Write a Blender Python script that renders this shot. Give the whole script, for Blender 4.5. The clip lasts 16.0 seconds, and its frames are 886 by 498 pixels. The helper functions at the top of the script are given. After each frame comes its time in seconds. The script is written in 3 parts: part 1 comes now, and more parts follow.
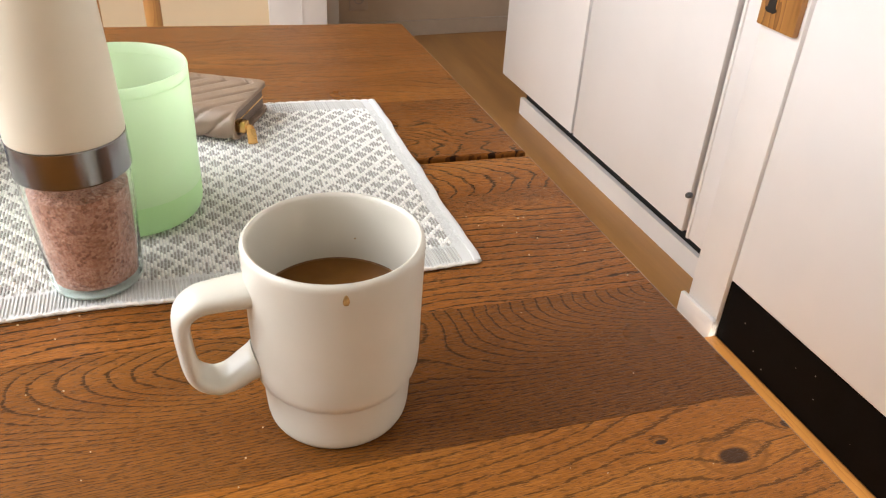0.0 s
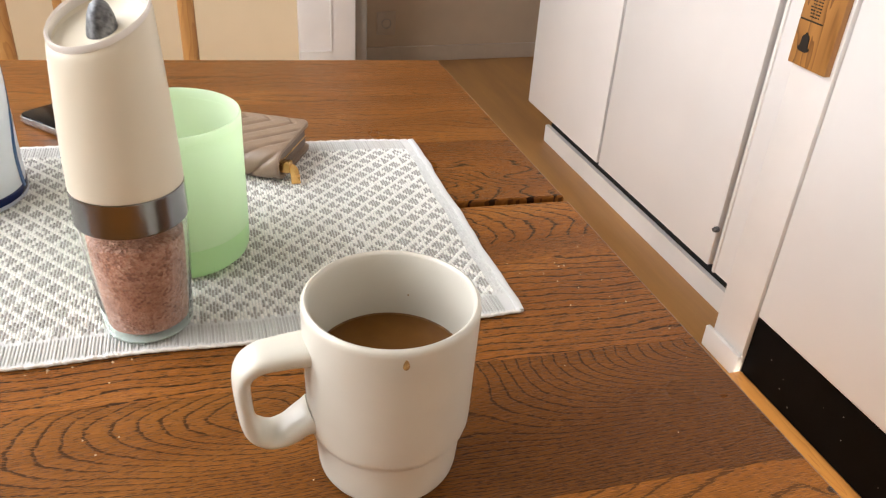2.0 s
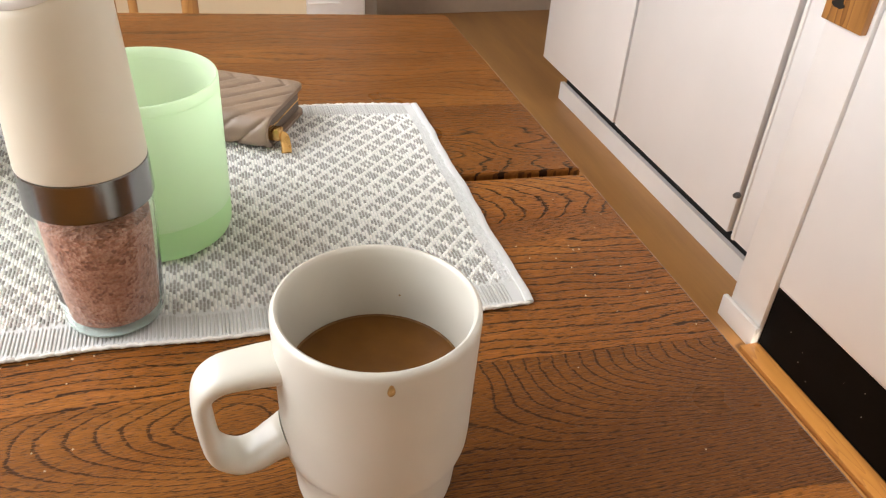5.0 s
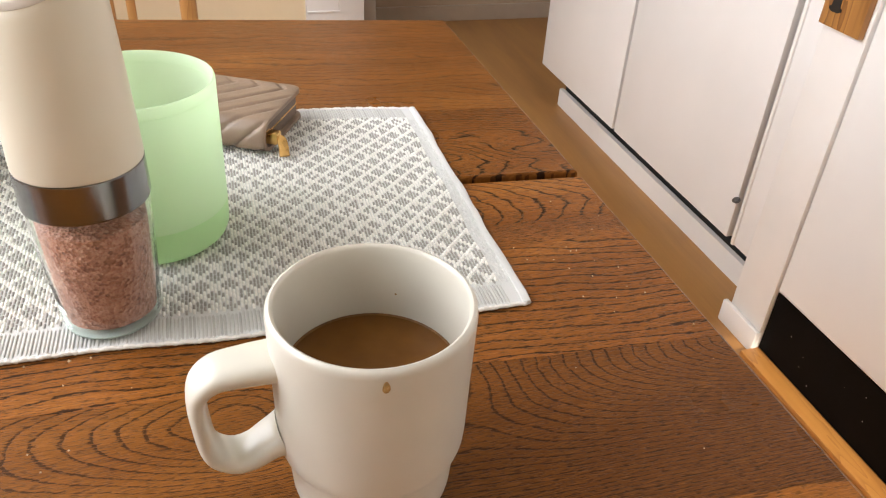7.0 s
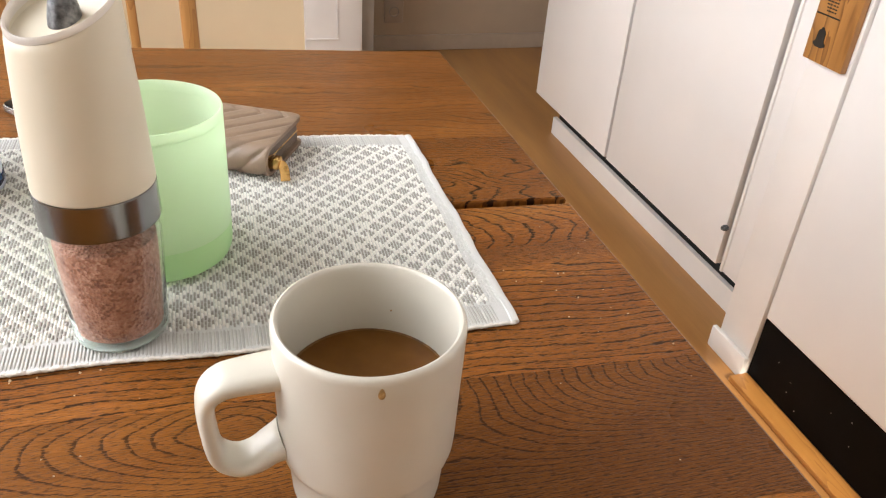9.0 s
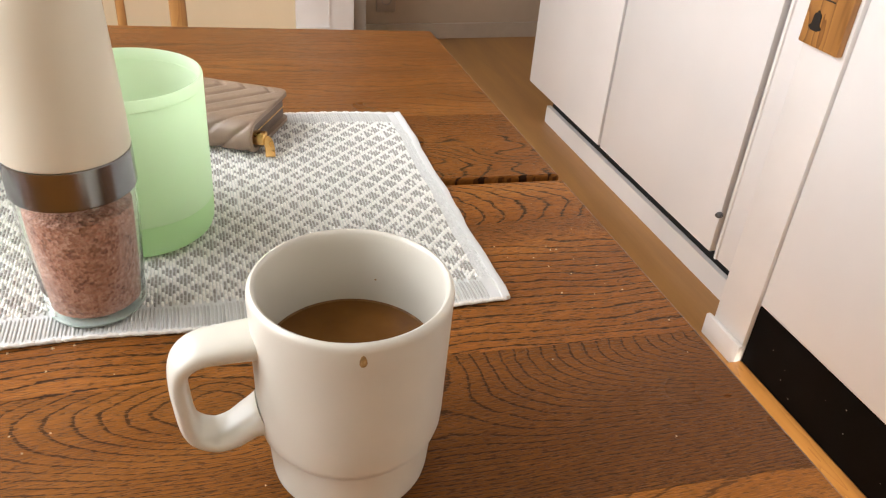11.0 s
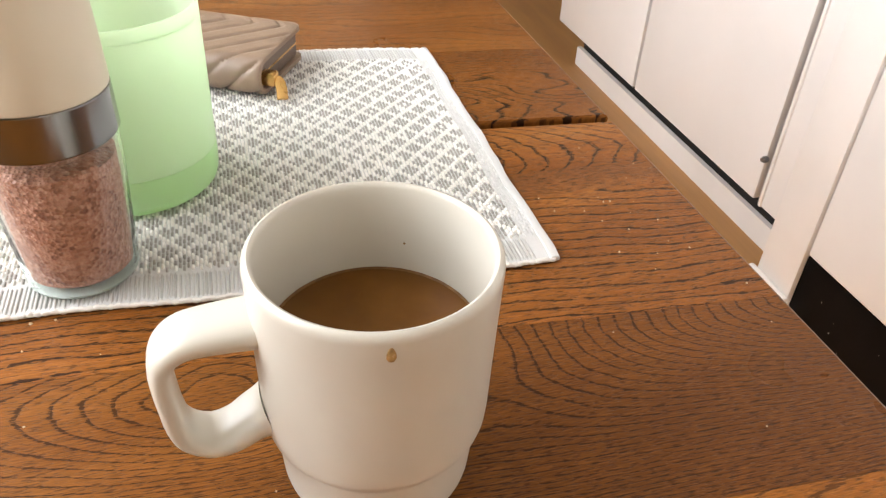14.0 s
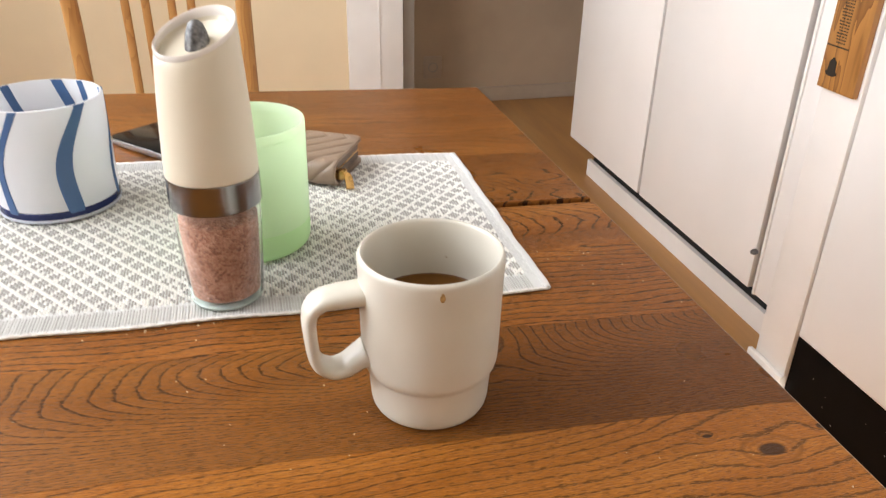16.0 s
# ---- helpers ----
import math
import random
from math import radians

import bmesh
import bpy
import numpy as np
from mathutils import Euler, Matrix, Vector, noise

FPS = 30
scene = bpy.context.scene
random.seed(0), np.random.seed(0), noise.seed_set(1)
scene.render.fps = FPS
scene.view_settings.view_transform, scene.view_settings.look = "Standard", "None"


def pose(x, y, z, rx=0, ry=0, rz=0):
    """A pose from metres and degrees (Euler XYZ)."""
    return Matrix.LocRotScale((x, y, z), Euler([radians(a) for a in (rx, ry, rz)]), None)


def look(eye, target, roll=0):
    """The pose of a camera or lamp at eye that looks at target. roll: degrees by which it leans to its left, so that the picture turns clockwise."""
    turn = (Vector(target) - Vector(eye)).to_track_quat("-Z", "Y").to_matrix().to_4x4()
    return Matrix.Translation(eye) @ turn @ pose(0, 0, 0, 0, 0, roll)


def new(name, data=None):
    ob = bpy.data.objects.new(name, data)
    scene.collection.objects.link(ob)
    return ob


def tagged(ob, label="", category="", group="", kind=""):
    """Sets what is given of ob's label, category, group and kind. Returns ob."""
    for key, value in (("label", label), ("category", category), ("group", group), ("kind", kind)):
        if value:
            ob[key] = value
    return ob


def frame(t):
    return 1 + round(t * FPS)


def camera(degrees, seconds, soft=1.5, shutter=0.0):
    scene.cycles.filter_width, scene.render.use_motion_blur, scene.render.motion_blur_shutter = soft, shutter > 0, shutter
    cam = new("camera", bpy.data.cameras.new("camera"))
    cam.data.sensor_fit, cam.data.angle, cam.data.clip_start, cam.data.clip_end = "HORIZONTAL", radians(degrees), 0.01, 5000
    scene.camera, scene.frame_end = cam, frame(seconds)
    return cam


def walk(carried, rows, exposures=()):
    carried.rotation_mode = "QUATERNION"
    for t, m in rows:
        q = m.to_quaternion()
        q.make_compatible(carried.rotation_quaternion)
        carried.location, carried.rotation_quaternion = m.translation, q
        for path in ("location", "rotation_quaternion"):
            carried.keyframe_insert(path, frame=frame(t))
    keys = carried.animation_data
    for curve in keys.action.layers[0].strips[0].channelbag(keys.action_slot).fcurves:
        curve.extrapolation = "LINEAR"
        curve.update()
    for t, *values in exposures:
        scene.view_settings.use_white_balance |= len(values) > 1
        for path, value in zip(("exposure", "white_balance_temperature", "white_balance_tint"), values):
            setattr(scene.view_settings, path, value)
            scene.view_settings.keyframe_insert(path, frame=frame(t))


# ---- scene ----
cam = camera(60.0, 16.0, soft=1.2, shutter=0.35)
PATH = [
    (0, (0.143, 0.12, 1.007), (0.735, 1.704, -0.062), 3.3),
    (0.5, (0.149, 0.123, 1.005), (0.735, 1.703, -0.072), 3.4),
    (1, (0.152, 0.131, 1.0), (0.728, 1.716, -0.075), 3.6),
    (1.5, (0.147, 0.143, 1.008), (0.712, 1.74, -0.056), 3.8),
    (2, (0.126, 0.131, 1.027), (0.682, 1.753, -0.003), 3.8),
    (2.5, (0.121, 0.118, 1.032), (0.663, 1.754, 0.016), 3.5),
    (3, (0.133, 0.127, 1.027), (0.662, 1.765, 0.008), 3.3),
    (3.5, (0.142, 0.152, 1.02), (0.666, 1.775, -0.024), 3.2),
    (4, (0.153, 0.183, 1.015), (0.676, 1.78, -0.07), 3.5),
    (6.3, (0.144, 0.183, 1.012), (0.648, 1.748, -0.127), 4.3),
    (6.5, (0.148, 0.183, 1.01), (0.656, 1.754, -0.118), 4.0),
    (7, (0.151, 0.18, 1.01), (0.666, 1.761, -0.102), 3.7),
    (7.5, (0.148, 0.177, 1.011), (0.674, 1.76, -0.091), 3.7),
    (8, (0.15, 0.165, 1.015), (0.687, 1.751, -0.079), 3.8),
    (8.5, (0.155, 0.177, 1.016), (0.698, 1.772, -0.06), 4.1),
    (9, (0.145, 0.158, 1.022), (0.68, 1.77, -0.033), 4.4),
    (11.5, (0.155, 0.169, 1.0), (0.709, 1.757, -0.083), 4.7),
    (12, (0.158, 0.191, 0.999), (0.724, 1.742, -0.129), 4.5),
    (12.5, (0.157, 0.22, 0.984), (0.728, 1.74, -0.183), 4.5),
    (13, (0.157, 0.22, 0.983), (0.706, 1.728, -0.211), 4.1),
    (13.5, (0.164, 0.224, 0.968), (0.68, 1.735, -0.237), 3.6),
    (14, (0.163, 0.221, 0.969), (0.636, 1.763, -0.214), 3.1),
    (14.2, (0.145, 0.191, 0.996), (0.614, 1.770, -0.139), 3.1),
    (14.5, (0.111, 0.128, 1.034), (0.575, 1.738, -0.057), 2.7),
    (15, (0.101, 0.076, 1.047), (0.577, 1.718, 0.01), 2.4),
    (15.2, (0.107, 0.071, 1.043), (0.575, 1.726, 0.022), 2.4),
    (15.5, (0.125, 0.076, 1.019), (0.583, 1.751, 0.028), 1.8),
    (15.8, (0.119, 0.058, 1.019), (0.567, 1.749, 0.051), 1.6),
    (16, (0.11, 0.044, 1.025), (0.556, 1.757, 0.094), 1.2),
]
walk(cam, [(t, look(eye, target, roll)) for t, eye, target, roll in PATH], [(0, 0.08), (2.0, 0.02), (9.0, 0.02), (11.5, 0.06), (12.5, 0.16), (13.0, 0.13), (14.0, 0.26), (14.6, 0.03), (15.0, 0.0), (16.0, 0.08)])

# ---- world and light ----
world = bpy.data.worlds.new("sky")
scene.world = world
world.use_nodes = True
wn, wl = world.node_tree.nodes, world.node_tree.links
sky = wn.new("ShaderNodeTexSky")
sky.sky_type, sky.sun_disc = "NISHITA", False
sky.sun_elevation, sky.sun_rotation = radians(34.6), radians(180)
wl.new(sky.outputs[0], wn["Background"].inputs[0])
wn["Background"].inputs[1].default_value = 0.10


def window_light(name, m, w, h, watts, colour):
    d = bpy.data.lights.new(name, "AREA")
    d.shape, d.size, d.size_y, d.energy, d.color = "RECTANGLE", w, h, watts, colour
    ob = new(name, d)
    ob.matrix_world = m
    return ob


window_light("window_daylight", look((-1.00, 1.10, 1.62), (1.0, 1.12, 0.9)), 2.0, 1.40, 59, (0.95, 0.965, 1.0))
window_light("back_window_daylight", look((0.81, -1.55, 1.5), (0.7, 1.0, 1.0)), 0.58, 1.0, 2.8, (1.0, 0.97, 0.93))
sun = new("sun", bpy.data.lights.new("sun", "SUN"))
sun.data.energy, sun.data.angle, sun.data.color = 5.0, radians(0.6), (1.0, 0.90, 0.76)
sun.matrix_world = look((0, 0, 0), (0.03, 0.823, -0.568))

# ---- materials ----


class Nodes:
    """Short calls for building a node material."""
    def __init__(self, name):
        self.m = bpy.data.materials.new(name)
        self.m.use_nodes = True
        self.t = self.m.node_tree
        self.b = self.t.nodes["Principled BSDF"]
        self.out = self.t.nodes["Material Output"]

    def put(self, sock, v):
        if isinstance(v, bpy.types.NodeSocket):
            self.t.links.new(v, sock)
        elif isinstance(v, (tuple, list)) and len(v) == 3 and sock.type == "RGBA":
            sock.default_value = (*v, 1)
        else:
            sock.default_value = v

    def math(self, op, a, b=0.0, c=0.0):
        n = self.t.nodes.new("ShaderNodeMath")
        n.operation = op
        for k, v in enumerate((a, b, c)):
            self.put(n.inputs[k], v)
        return n.outputs[0]

    def coord(self, which="Object"):
        return self.t.nodes.new("ShaderNodeTexCoord").outputs[which]

    def place(self):
        return self.t.nodes.new("ShaderNodeNewGeometry").outputs["Position"]

    def chance(self):
        return self.t.nodes.new("ShaderNodeObjectInfo").outputs["Random"]

    def island(self):
        return self.t.nodes.new("ShaderNodeNewGeometry").outputs["Random Per Island"]

    def vmath(self, op, a, b=(0, 0, 0)):
        n = self.t.nodes.new("ShaderNodeVectorMath")
        n.operation = op
        self.put(n.inputs[0], a)
        self.put(n.inputs[1], b)
        return n.outputs["Value"] if op in ("DISTANCE", "LENGTH") else n.outputs[0]

    def join(self, x, y, z):
        n = self.t.nodes.new("ShaderNodeCombineXYZ")
        for k, v in enumerate((x, y, z)):
            self.put(n.inputs[k], v)
        return n.outputs[0]

    def split(self, v):
        n = self.t.nodes.new("ShaderNodeSeparateXYZ")
        self.put(n.inputs[0], v)
        return n.outputs

    def noise(self, v, scale, detail=3.0, rough=0.5):
        n = self.t.nodes.new("ShaderNodeTexNoise")
        self.put(n.inputs["Vector"], v)
        n.inputs["Scale"].default_value, n.inputs["Detail"].default_value, n.inputs["Roughness"].default_value = scale, detail, rough
        return n.outputs["Fac"]

    def ramp(self, v, stops):
        n = self.t.nodes.new("ShaderNodeValToRGB")
        r = n.color_ramp
        while len(r.elements) < len(stops):
            r.elements.new(0.5)
        for e, (p, c) in zip(r.elements, stops):
            e.position = p
            e.color = (*c, 1) if isinstance(c, tuple) else (c, c, c, 1)
        self.put(n.inputs[0], v)
        return n.outputs[0]

    def step(self, v, a, b):
        n = self.t.nodes.new("ShaderNodeMapRange")
        n.interpolation_type = "SMOOTHSTEP"
        self.put(n.inputs[0], v)
        n.inputs[1].default_value, n.inputs[2].default_value = a, b
        return n.outputs[0]

    def blend(self, f, a, b):
        return self.math("MULTIPLY_ADD", f, self.math("SUBTRACT", b, a), a)

    def mix(self, f, a, b, how="MIX"):
        n = self.t.nodes.new("ShaderNodeMix")
        n.data_type, n.blend_type = "RGBA", how
        self.put(n.inputs[0], f)
        self.put(n.inputs[6], a)
        self.put(n.inputs[7], b)
        return n.outputs[2]

    def bump(self, h, strength, dist):
        n = self.t.nodes.new("ShaderNodeBump")
        n.inputs["Strength"].default_value, n.inputs["Distance"].default_value = strength, dist
        self.put(n.inputs["Height"], h)
        self.put(self.b.inputs["Normal"], n.outputs[0])

    def set(self, **k):
        for name, v in k.items():
            self.put(self.b.inputs[name.replace("_", " ")], v)
        return self.m


def plain(name, colour, rough, scale=8.0, vary=0.06, metal=0.0, grain=0.0, coat=0.0, spec=0.5):
    """A painted or moulded surface with faint blotches, fine grain and uneven gloss."""
    n = Nodes(name)
    p = n.coord()
    big, fine = n.noise(p, scale, 4), n.noise(p, scale * 40, 2)
    dark = tuple(c * (1 - vary * 2) for c in colour)
    lite = tuple(min(1, c * (1 + vary)) for c in colour)
    n.set(Base_Color=n.mix(n.ramp(big, [(0.3, 0.0), (0.7, 1.0)]), dark, lite), Metallic=metal, Coat_Weight=coat, Specular_IOR_Level=spec,
          Roughness=n.math("MULTIPLY_ADD", big, 0.15, rough - 0.07))
    if grain:
        n.bump(fine, 0.35, grain)
    return n.m


def straight_figure(tight, lean):
    """Growth lines that run along the board."""
    return lambda n, x, y: n.math("MULTIPLY_ADD", n.math("MULTIPLY_ADD", x, lean, y), tight, 0.0)


def arches(n, x, y, axis, bend, pace, middle, reach):
    """Nested arches of flat-sawn wood about the line y = axis, running straight farther off than reach; pace: arches per metre along x, negative where they open to +x."""
    d = n.math("SUBTRACT", y, axis)
    dd = n.math("MULTIPLY", d, d)
    fade = n.math("EXPONENT", n.math("MULTIPLY", dd, -1.0 / reach ** 2))
    return n.math("ADD", n.math("MULTIPLY", dd, bend), n.math("MULTIPLY", n.math("MULTIPLY", n.math("SUBTRACT", x, middle), fade), pace))


def crown_figure(n, x, y):
    """Two sets of arches that meet near the middle of the board."""
    one = arches(n, x, y, 0.4655, 3500.0, -76.0, 0.06, 0.050)
    two = n.math("ADD", arches(n, x, y, 0.467, 2500.0, -118.0, 0.33, 0.048), 0.0)
    return n.blend(n.step(x, 0.13, 0.27), one, two)


def knot_figure(n, x, y):
    """Broad streaks that part round a knot."""
    d = n.math("SUBTRACT", x, 0.382)
    d = n.math("MULTIPLY", d, n.math("MULTIPLY_ADD", n.step(d, -0.01, 0.01), -0.55, 1.0))
    near = n.math("EXPONENT", n.math("MULTIPLY", n.math("MULTIPLY", d, d), -160.0))
    open_up = n.math("MULTIPLY_ADD", near, -0.50, 1.0)
    return n.math("MULTIPLY", n.math("MULTIPLY", n.math("SUBTRACT", n.math("MULTIPLY_ADD", x, -0.045, y), 0.3078), open_up), 150.0)


def mixed_figure(n, x, y):
    """Straight lines along the front of the board, arches along its back."""
    one = n.math("MULTIPLY", n.math("MULTIPLY_ADD", x, 0.055, y), 126.0)
    two = n.math("ADD", arches(n, x, y, 0.634, 2300.0, 62.0, 0.35, 0.2), 40.0)
    return n.blend(n.step(y, 0.585, 0.615), one, two)


def swirl_figure(n, x, y):
    return arches(n, x, y, 0.705, 1300.0, 28.0, 0.35, 0.2)


def table_wood(name, figure, flow, tones, ink, sheen_drift=0.0):
    """Brown-stained oak. figure: the growth lines; flow: how far they wander; tones: dark, middle and light stain; ink:
    depth of the dark pores;
    sheen_drift: how much paler the colour grows towards -x, for uneven stain and painted-in window sheen."""
    n = Nodes(name)
    p, r = n.coord(), n.chance()
    x, y, _ = n.split(p)
    w = n.place()
    wx, wy, _ = n.split(w)
    shift = n.math("MULTIPLY", r, 37.0)
    field = n.noise(n.join(n.math("MULTIPLY_ADD", x, 9.0, shift), n.math("MULTIPLY", y, 26.0), shift), 1.0, 1.5, 0.4)
    wob = n.noise(n.join(n.math("MULTIPLY", x, 40.0), n.math("MULTIPLY", y, 110.0), shift), 1.0, 2.0)
    rings = n.math("MULTIPLY_ADD", field, flow, figure(n, wx, wy))
    rings = n.math("MULTIPLY_ADD", wob, 0.55, rings)
    knot_dark = knot_halo = None
    for kx, ky, size in ((0.382, 0.325, 0.0068), (0.351, 0.343, 0.0024), (0.424, 0.336, 0.003), (0.128, 0.322, 0.004)):
        bent = n.math("MULTIPLY_ADD", wob, 0.004, n.math("SUBTRACT", wy, ky + 0.002))
        d = n.vmath("LENGTH", n.join(n.math("MULTIPLY", n.math("SUBTRACT", wx, kx), 0.62), bent, 0.0))
        near = n.math("EXPONENT", n.math("MULTIPLY", n.math("POWER", n.math("DIVIDE", d, size * 2.4), 2.0), -1.0))
        rings = n.math("ADD", rings, n.math("MULTIPLY", near, 1.0))
        core = n.ramp(n.math("DIVIDE", d, size * 1.5), [(0.42, 1.0), (0.60, 0.0)])
        halo = n.ramp(n.math("DIVIDE", d, size * 3.0), [(0.33, 0.0), (0.40, 0.25), (0.45, 0.05), (0.56, 0.35), (0.62, 0.0)])
        knot_dark = core if knot_dark is None else n.math("MAXIMUM", knot_dark, core)
        knot_halo = halo if knot_halo is None else n.math("MAXIMUM", knot_halo, halo)
    fr = n.math("FRACT", rings)
    line = n.ramp(fr, [(0.0, 1.0), (0.09, 0.88), (0.21, 0.22), (0.90, 0.0), (1.0, 0.9)])
    speck = n.noise(n.join(n.math("MULTIPLY", x, 190.0), n.math("MULTIPLY", y, 1250.0), shift), 1.0, 1.5)
    pores = n.ramp(speck, [(0.38, 1.0), (0.47, 0.0)])
    dash = n.ramp(n.math("SUBTRACT", line, n.math("MULTIPLY", n.math("SUBTRACT", speck, 0.5), 2.4)), [(0.60, 0.0), (0.80, 1.0)])
    fine = n.noise(n.join(n.math("MULTIPLY", x, 26.0), n.math("MULTIPLY", y, 520.0), shift), 1.0, 3.0)
    tone = n.noise(n.join(n.math("MULTIPLY", x, 5.0), n.math("MULTIPLY", y, 22.0), n.math("ADD", shift, 5.0)), 1.0, 3.0)
    # paler towards -x: uneven stain, with the window's sheen put into the colour
    tone = n.math("ADD", tone, n.math("MULTIPLY", n.math("SUBTRACT", 0.17, wx), sheen_drift))
    col = n.ramp(tone, [(0.28, tones[0]), (0.5, tones[1]), (0.74, tones[2])])
    col = n.mix(n.math("MULTIPLY", r, 0.22), col, tones[0])
    fibre = n.noise(n.join(n.math("MULTIPLY", x, 110.0), n.math("MULTIPLY", y, 2300.0), n.math("ADD", shift, 9.0)), 1.0, 2.0, 0.65)
    col = n.mix(n.math("MULTIPLY", n.ramp(fibre, [(0.34, 1.0), (0.60, 0.0)]), 0.42), col, tuple(c * 0.38 for c in tones[0]))
    col = n.mix(n.math("MULTIPLY", n.ramp(fibre, [(0.52, 0.0), (0.72, 1.0)]), 0.22), col, tuple(min(1.0, c * 1.5 + 0.02) for c in tones[2]))
    col = n.mix(n.math("MULTIPLY", fine, 0.42), col, tuple(c * 0.5 for c in tones[0]))
    dark = n.math("MAXIMUM", n.math("MULTIPLY", dash, 0.84), n.math("MULTIPLY", line, 0.26))
    dark = n.math("MAXIMUM", dark, n.math("MULTIPLY", pores, 0.52))
    dark = n.math("MULTIPLY", dark, ink)
    dark = n.math("MAXIMUM", dark, knot_halo)
    col = n.mix(dark, col, (0.020, 0.0085, 0.004))
    col = n.mix(n.math("MULTIPLY", knot_dark, 0.9), col, (0.030, 0.014, 0.009))
    smear = n.noise(w, 9.0, 4.0)
    n.set(Base_Color=col, Roughness=n.math("MULTIPLY_ADD", smear, 0.24, 0.20), Specular_IOR_Level=0.12)
    n.bump(n.math("SUBTRACT", 1.0, dark), 0.45, 0.0006)
    return n.m


def light_wood(name, a, b, axis, rough=0.4, freq=90.0):
    """Clear-varnished pale wood with its grain along one axis."""
    n = Nodes(name)
    p = n.split(n.coord())
    along, others = p[axis], [p[k] for k in range(3) if k != axis]
    v = n.join(n.math("MULTIPLY", along, 4.0), n.math("MULTIPLY", others[0], 30.0), n.math("MULTIPLY", others[1], 30.0))
    f = n.math("FRACT", n.math("MULTIPLY", n.noise(v, 1.0, 1.5), freq / 10.0))
    g = n.noise(n.join(n.math("MULTIPLY", along, 18.0), n.math("MULTIPLY", others[0], 700.0), n.math("MULTIPLY", others[1], 700.0)), 1.0, 2.0)
    col = n.mix(n.math("MULTIPLY", n.ramp(f, [(0.0, 1.0), (0.3, 0.3), (0.9, 0.0)]), 0.8), a, b)
    col = n.mix(n.math("MULTIPLY", g, 0.3), col, b)
    n.set(Base_Color=col, Roughness=rough)
    n.bump(g, 0.2, 0.0004)
    return n.m


def clear(name, colour=(1, 1, 1), rough=0.02, ior=1.48):
    n = Nodes(name)
    return n.set(Base_Color=colour, Roughness=rough, IOR=ior, Transmission_Weight=1.0)


def frosted(name, colour, share, rough=0.4):
    """Satin glass: light passes through diffusely, with a soft gloss."""
    n = Nodes(name)
    p = n.coord()
    blot = n.noise(p, 30.0, 3.0)
    c = n.mix(n.math("MULTIPLY", blot, 0.2), colour, tuple(v * 0.9 for v in colour))
    n.set(Base_Color=c, Roughness=rough, Specular_IOR_Level=0.4)
    tr = n.t.nodes.new("ShaderNodeBsdfTranslucent")
    n.put(tr.inputs[0], c)
    mx = n.t.nodes.new("ShaderNodeMixShader")
    mx.inputs[0].default_value = share
    n.t.links.new(n.b.outputs[0], mx.inputs[1])
    n.t.links.new(tr.outputs[0], mx.inputs[2])
    n.t.links.new(mx.outputs[0], n.out.inputs[0])
    n.bump(n.noise(p, 900.0, 2.0), 0.15, 0.0002)
    return n.m


def floor_wood():
    """Worn golden floor covering with broad boards and soft streaks."""
    n = Nodes("worn_floor")
    p = n.place()
    x, y, _ = n.split(p)
    a = n.noise(n.join(n.math("MULTIPLY", x, 14.0), n.math("MULTIPLY", y, 1.5), 0.0), 1.0, 4.0)
    f = n.noise(n.join(n.math("MULTIPLY", x, 220.0), n.math("MULTIPLY", y, 9.0), 0.0), 1.0, 3.0)
    c = n.ramp(a, [(0.3, (0.36, 0.168, 0.050)), (0.7, (0.52, 0.268, 0.086))])
    c = n.mix(n.math("MULTIPLY", f, 0.35), c, (0.20, 0.10, 0.04))
    n.set(Base_Color=c, Roughness=n.math("MULTIPLY_ADD", a, 0.2, 0.3))
    n.bump(f, 0.1, 0.0004)
    return n.m


def salt_stuff():
    n = Nodes("pink_rock_salt")
    p = n.coord()
    v = n.t.nodes.new("ShaderNodeTexVoronoi")
    v.inputs["Scale"].default_value = 560
    n.put(v.inputs["Vector"], p)
    cell = n.split(v.outputs["Color"])[0]
    blot = n.noise(p, 75.0, 4.0)
    c = n.ramp(n.math("ADD", n.math("MULTIPLY", cell, 0.5), n.math("MULTIPLY", blot, 0.5)),
               [(0.15, (0.17, 0.062, 0.038)), (0.42, (0.385, 0.178, 0.115)), (0.72, (0.52, 0.295, 0.21)), (0.97, (0.74, 0.53, 0.42))])
    n.set(Base_Color=c, Roughness=0.45)
    n.bump(v.outputs["Distance"], 0.7, 0.0018)
    return n.m


def thread(name, a, b):
    n = Nodes(name)
    i = n.island()
    f = n.noise(n.coord(), 900.0, 2.0)
    n.set(Base_Color=n.mix(n.math("MULTIPLY_ADD", i, 0.6, n.math("MULTIPLY", f, 0.4)), a, b), Roughness=0.9, Specular_IOR_Level=0.2)
    n.bump(f, 0.5, 0.0006)
    return n.m


BROWN = ((0.228, 0.077, 0.0140), (0.338, 0.123, 0.0235), (0.460, 0.188, 0.0410))
AMBER = ((0.270, 0.090, 0.0135), (0.395, 0.143, 0.0225), (0.515, 0.208, 0.0380))
UMBER = ((0.176, 0.060, 0.0112), (0.258, 0.093, 0.0175), (0.352, 0.137, 0.0280))
DUSK = tuple(tuple(c * 0.90 for c in v) for v in UMBER)
WOOD = table_wood("stained_oak", straight_figure(80.0, 0.05), 9.0, BROWN, 1.0)
# the mug board's left end is coloured paler to hold window sheen
WOOD_MUG = table_wood("stained_oak_crown", crown_figure, 1.7, DUSK, 0.96, 1.1)
WOOD_KNOT = table_wood("stained_oak_knotty", knot_figure, 1.9, AMBER, 0.8)
WOOD_STRAIGHT = table_wood("stained_oak_straight", mixed_figure, 3.4, BROWN, 1.1)
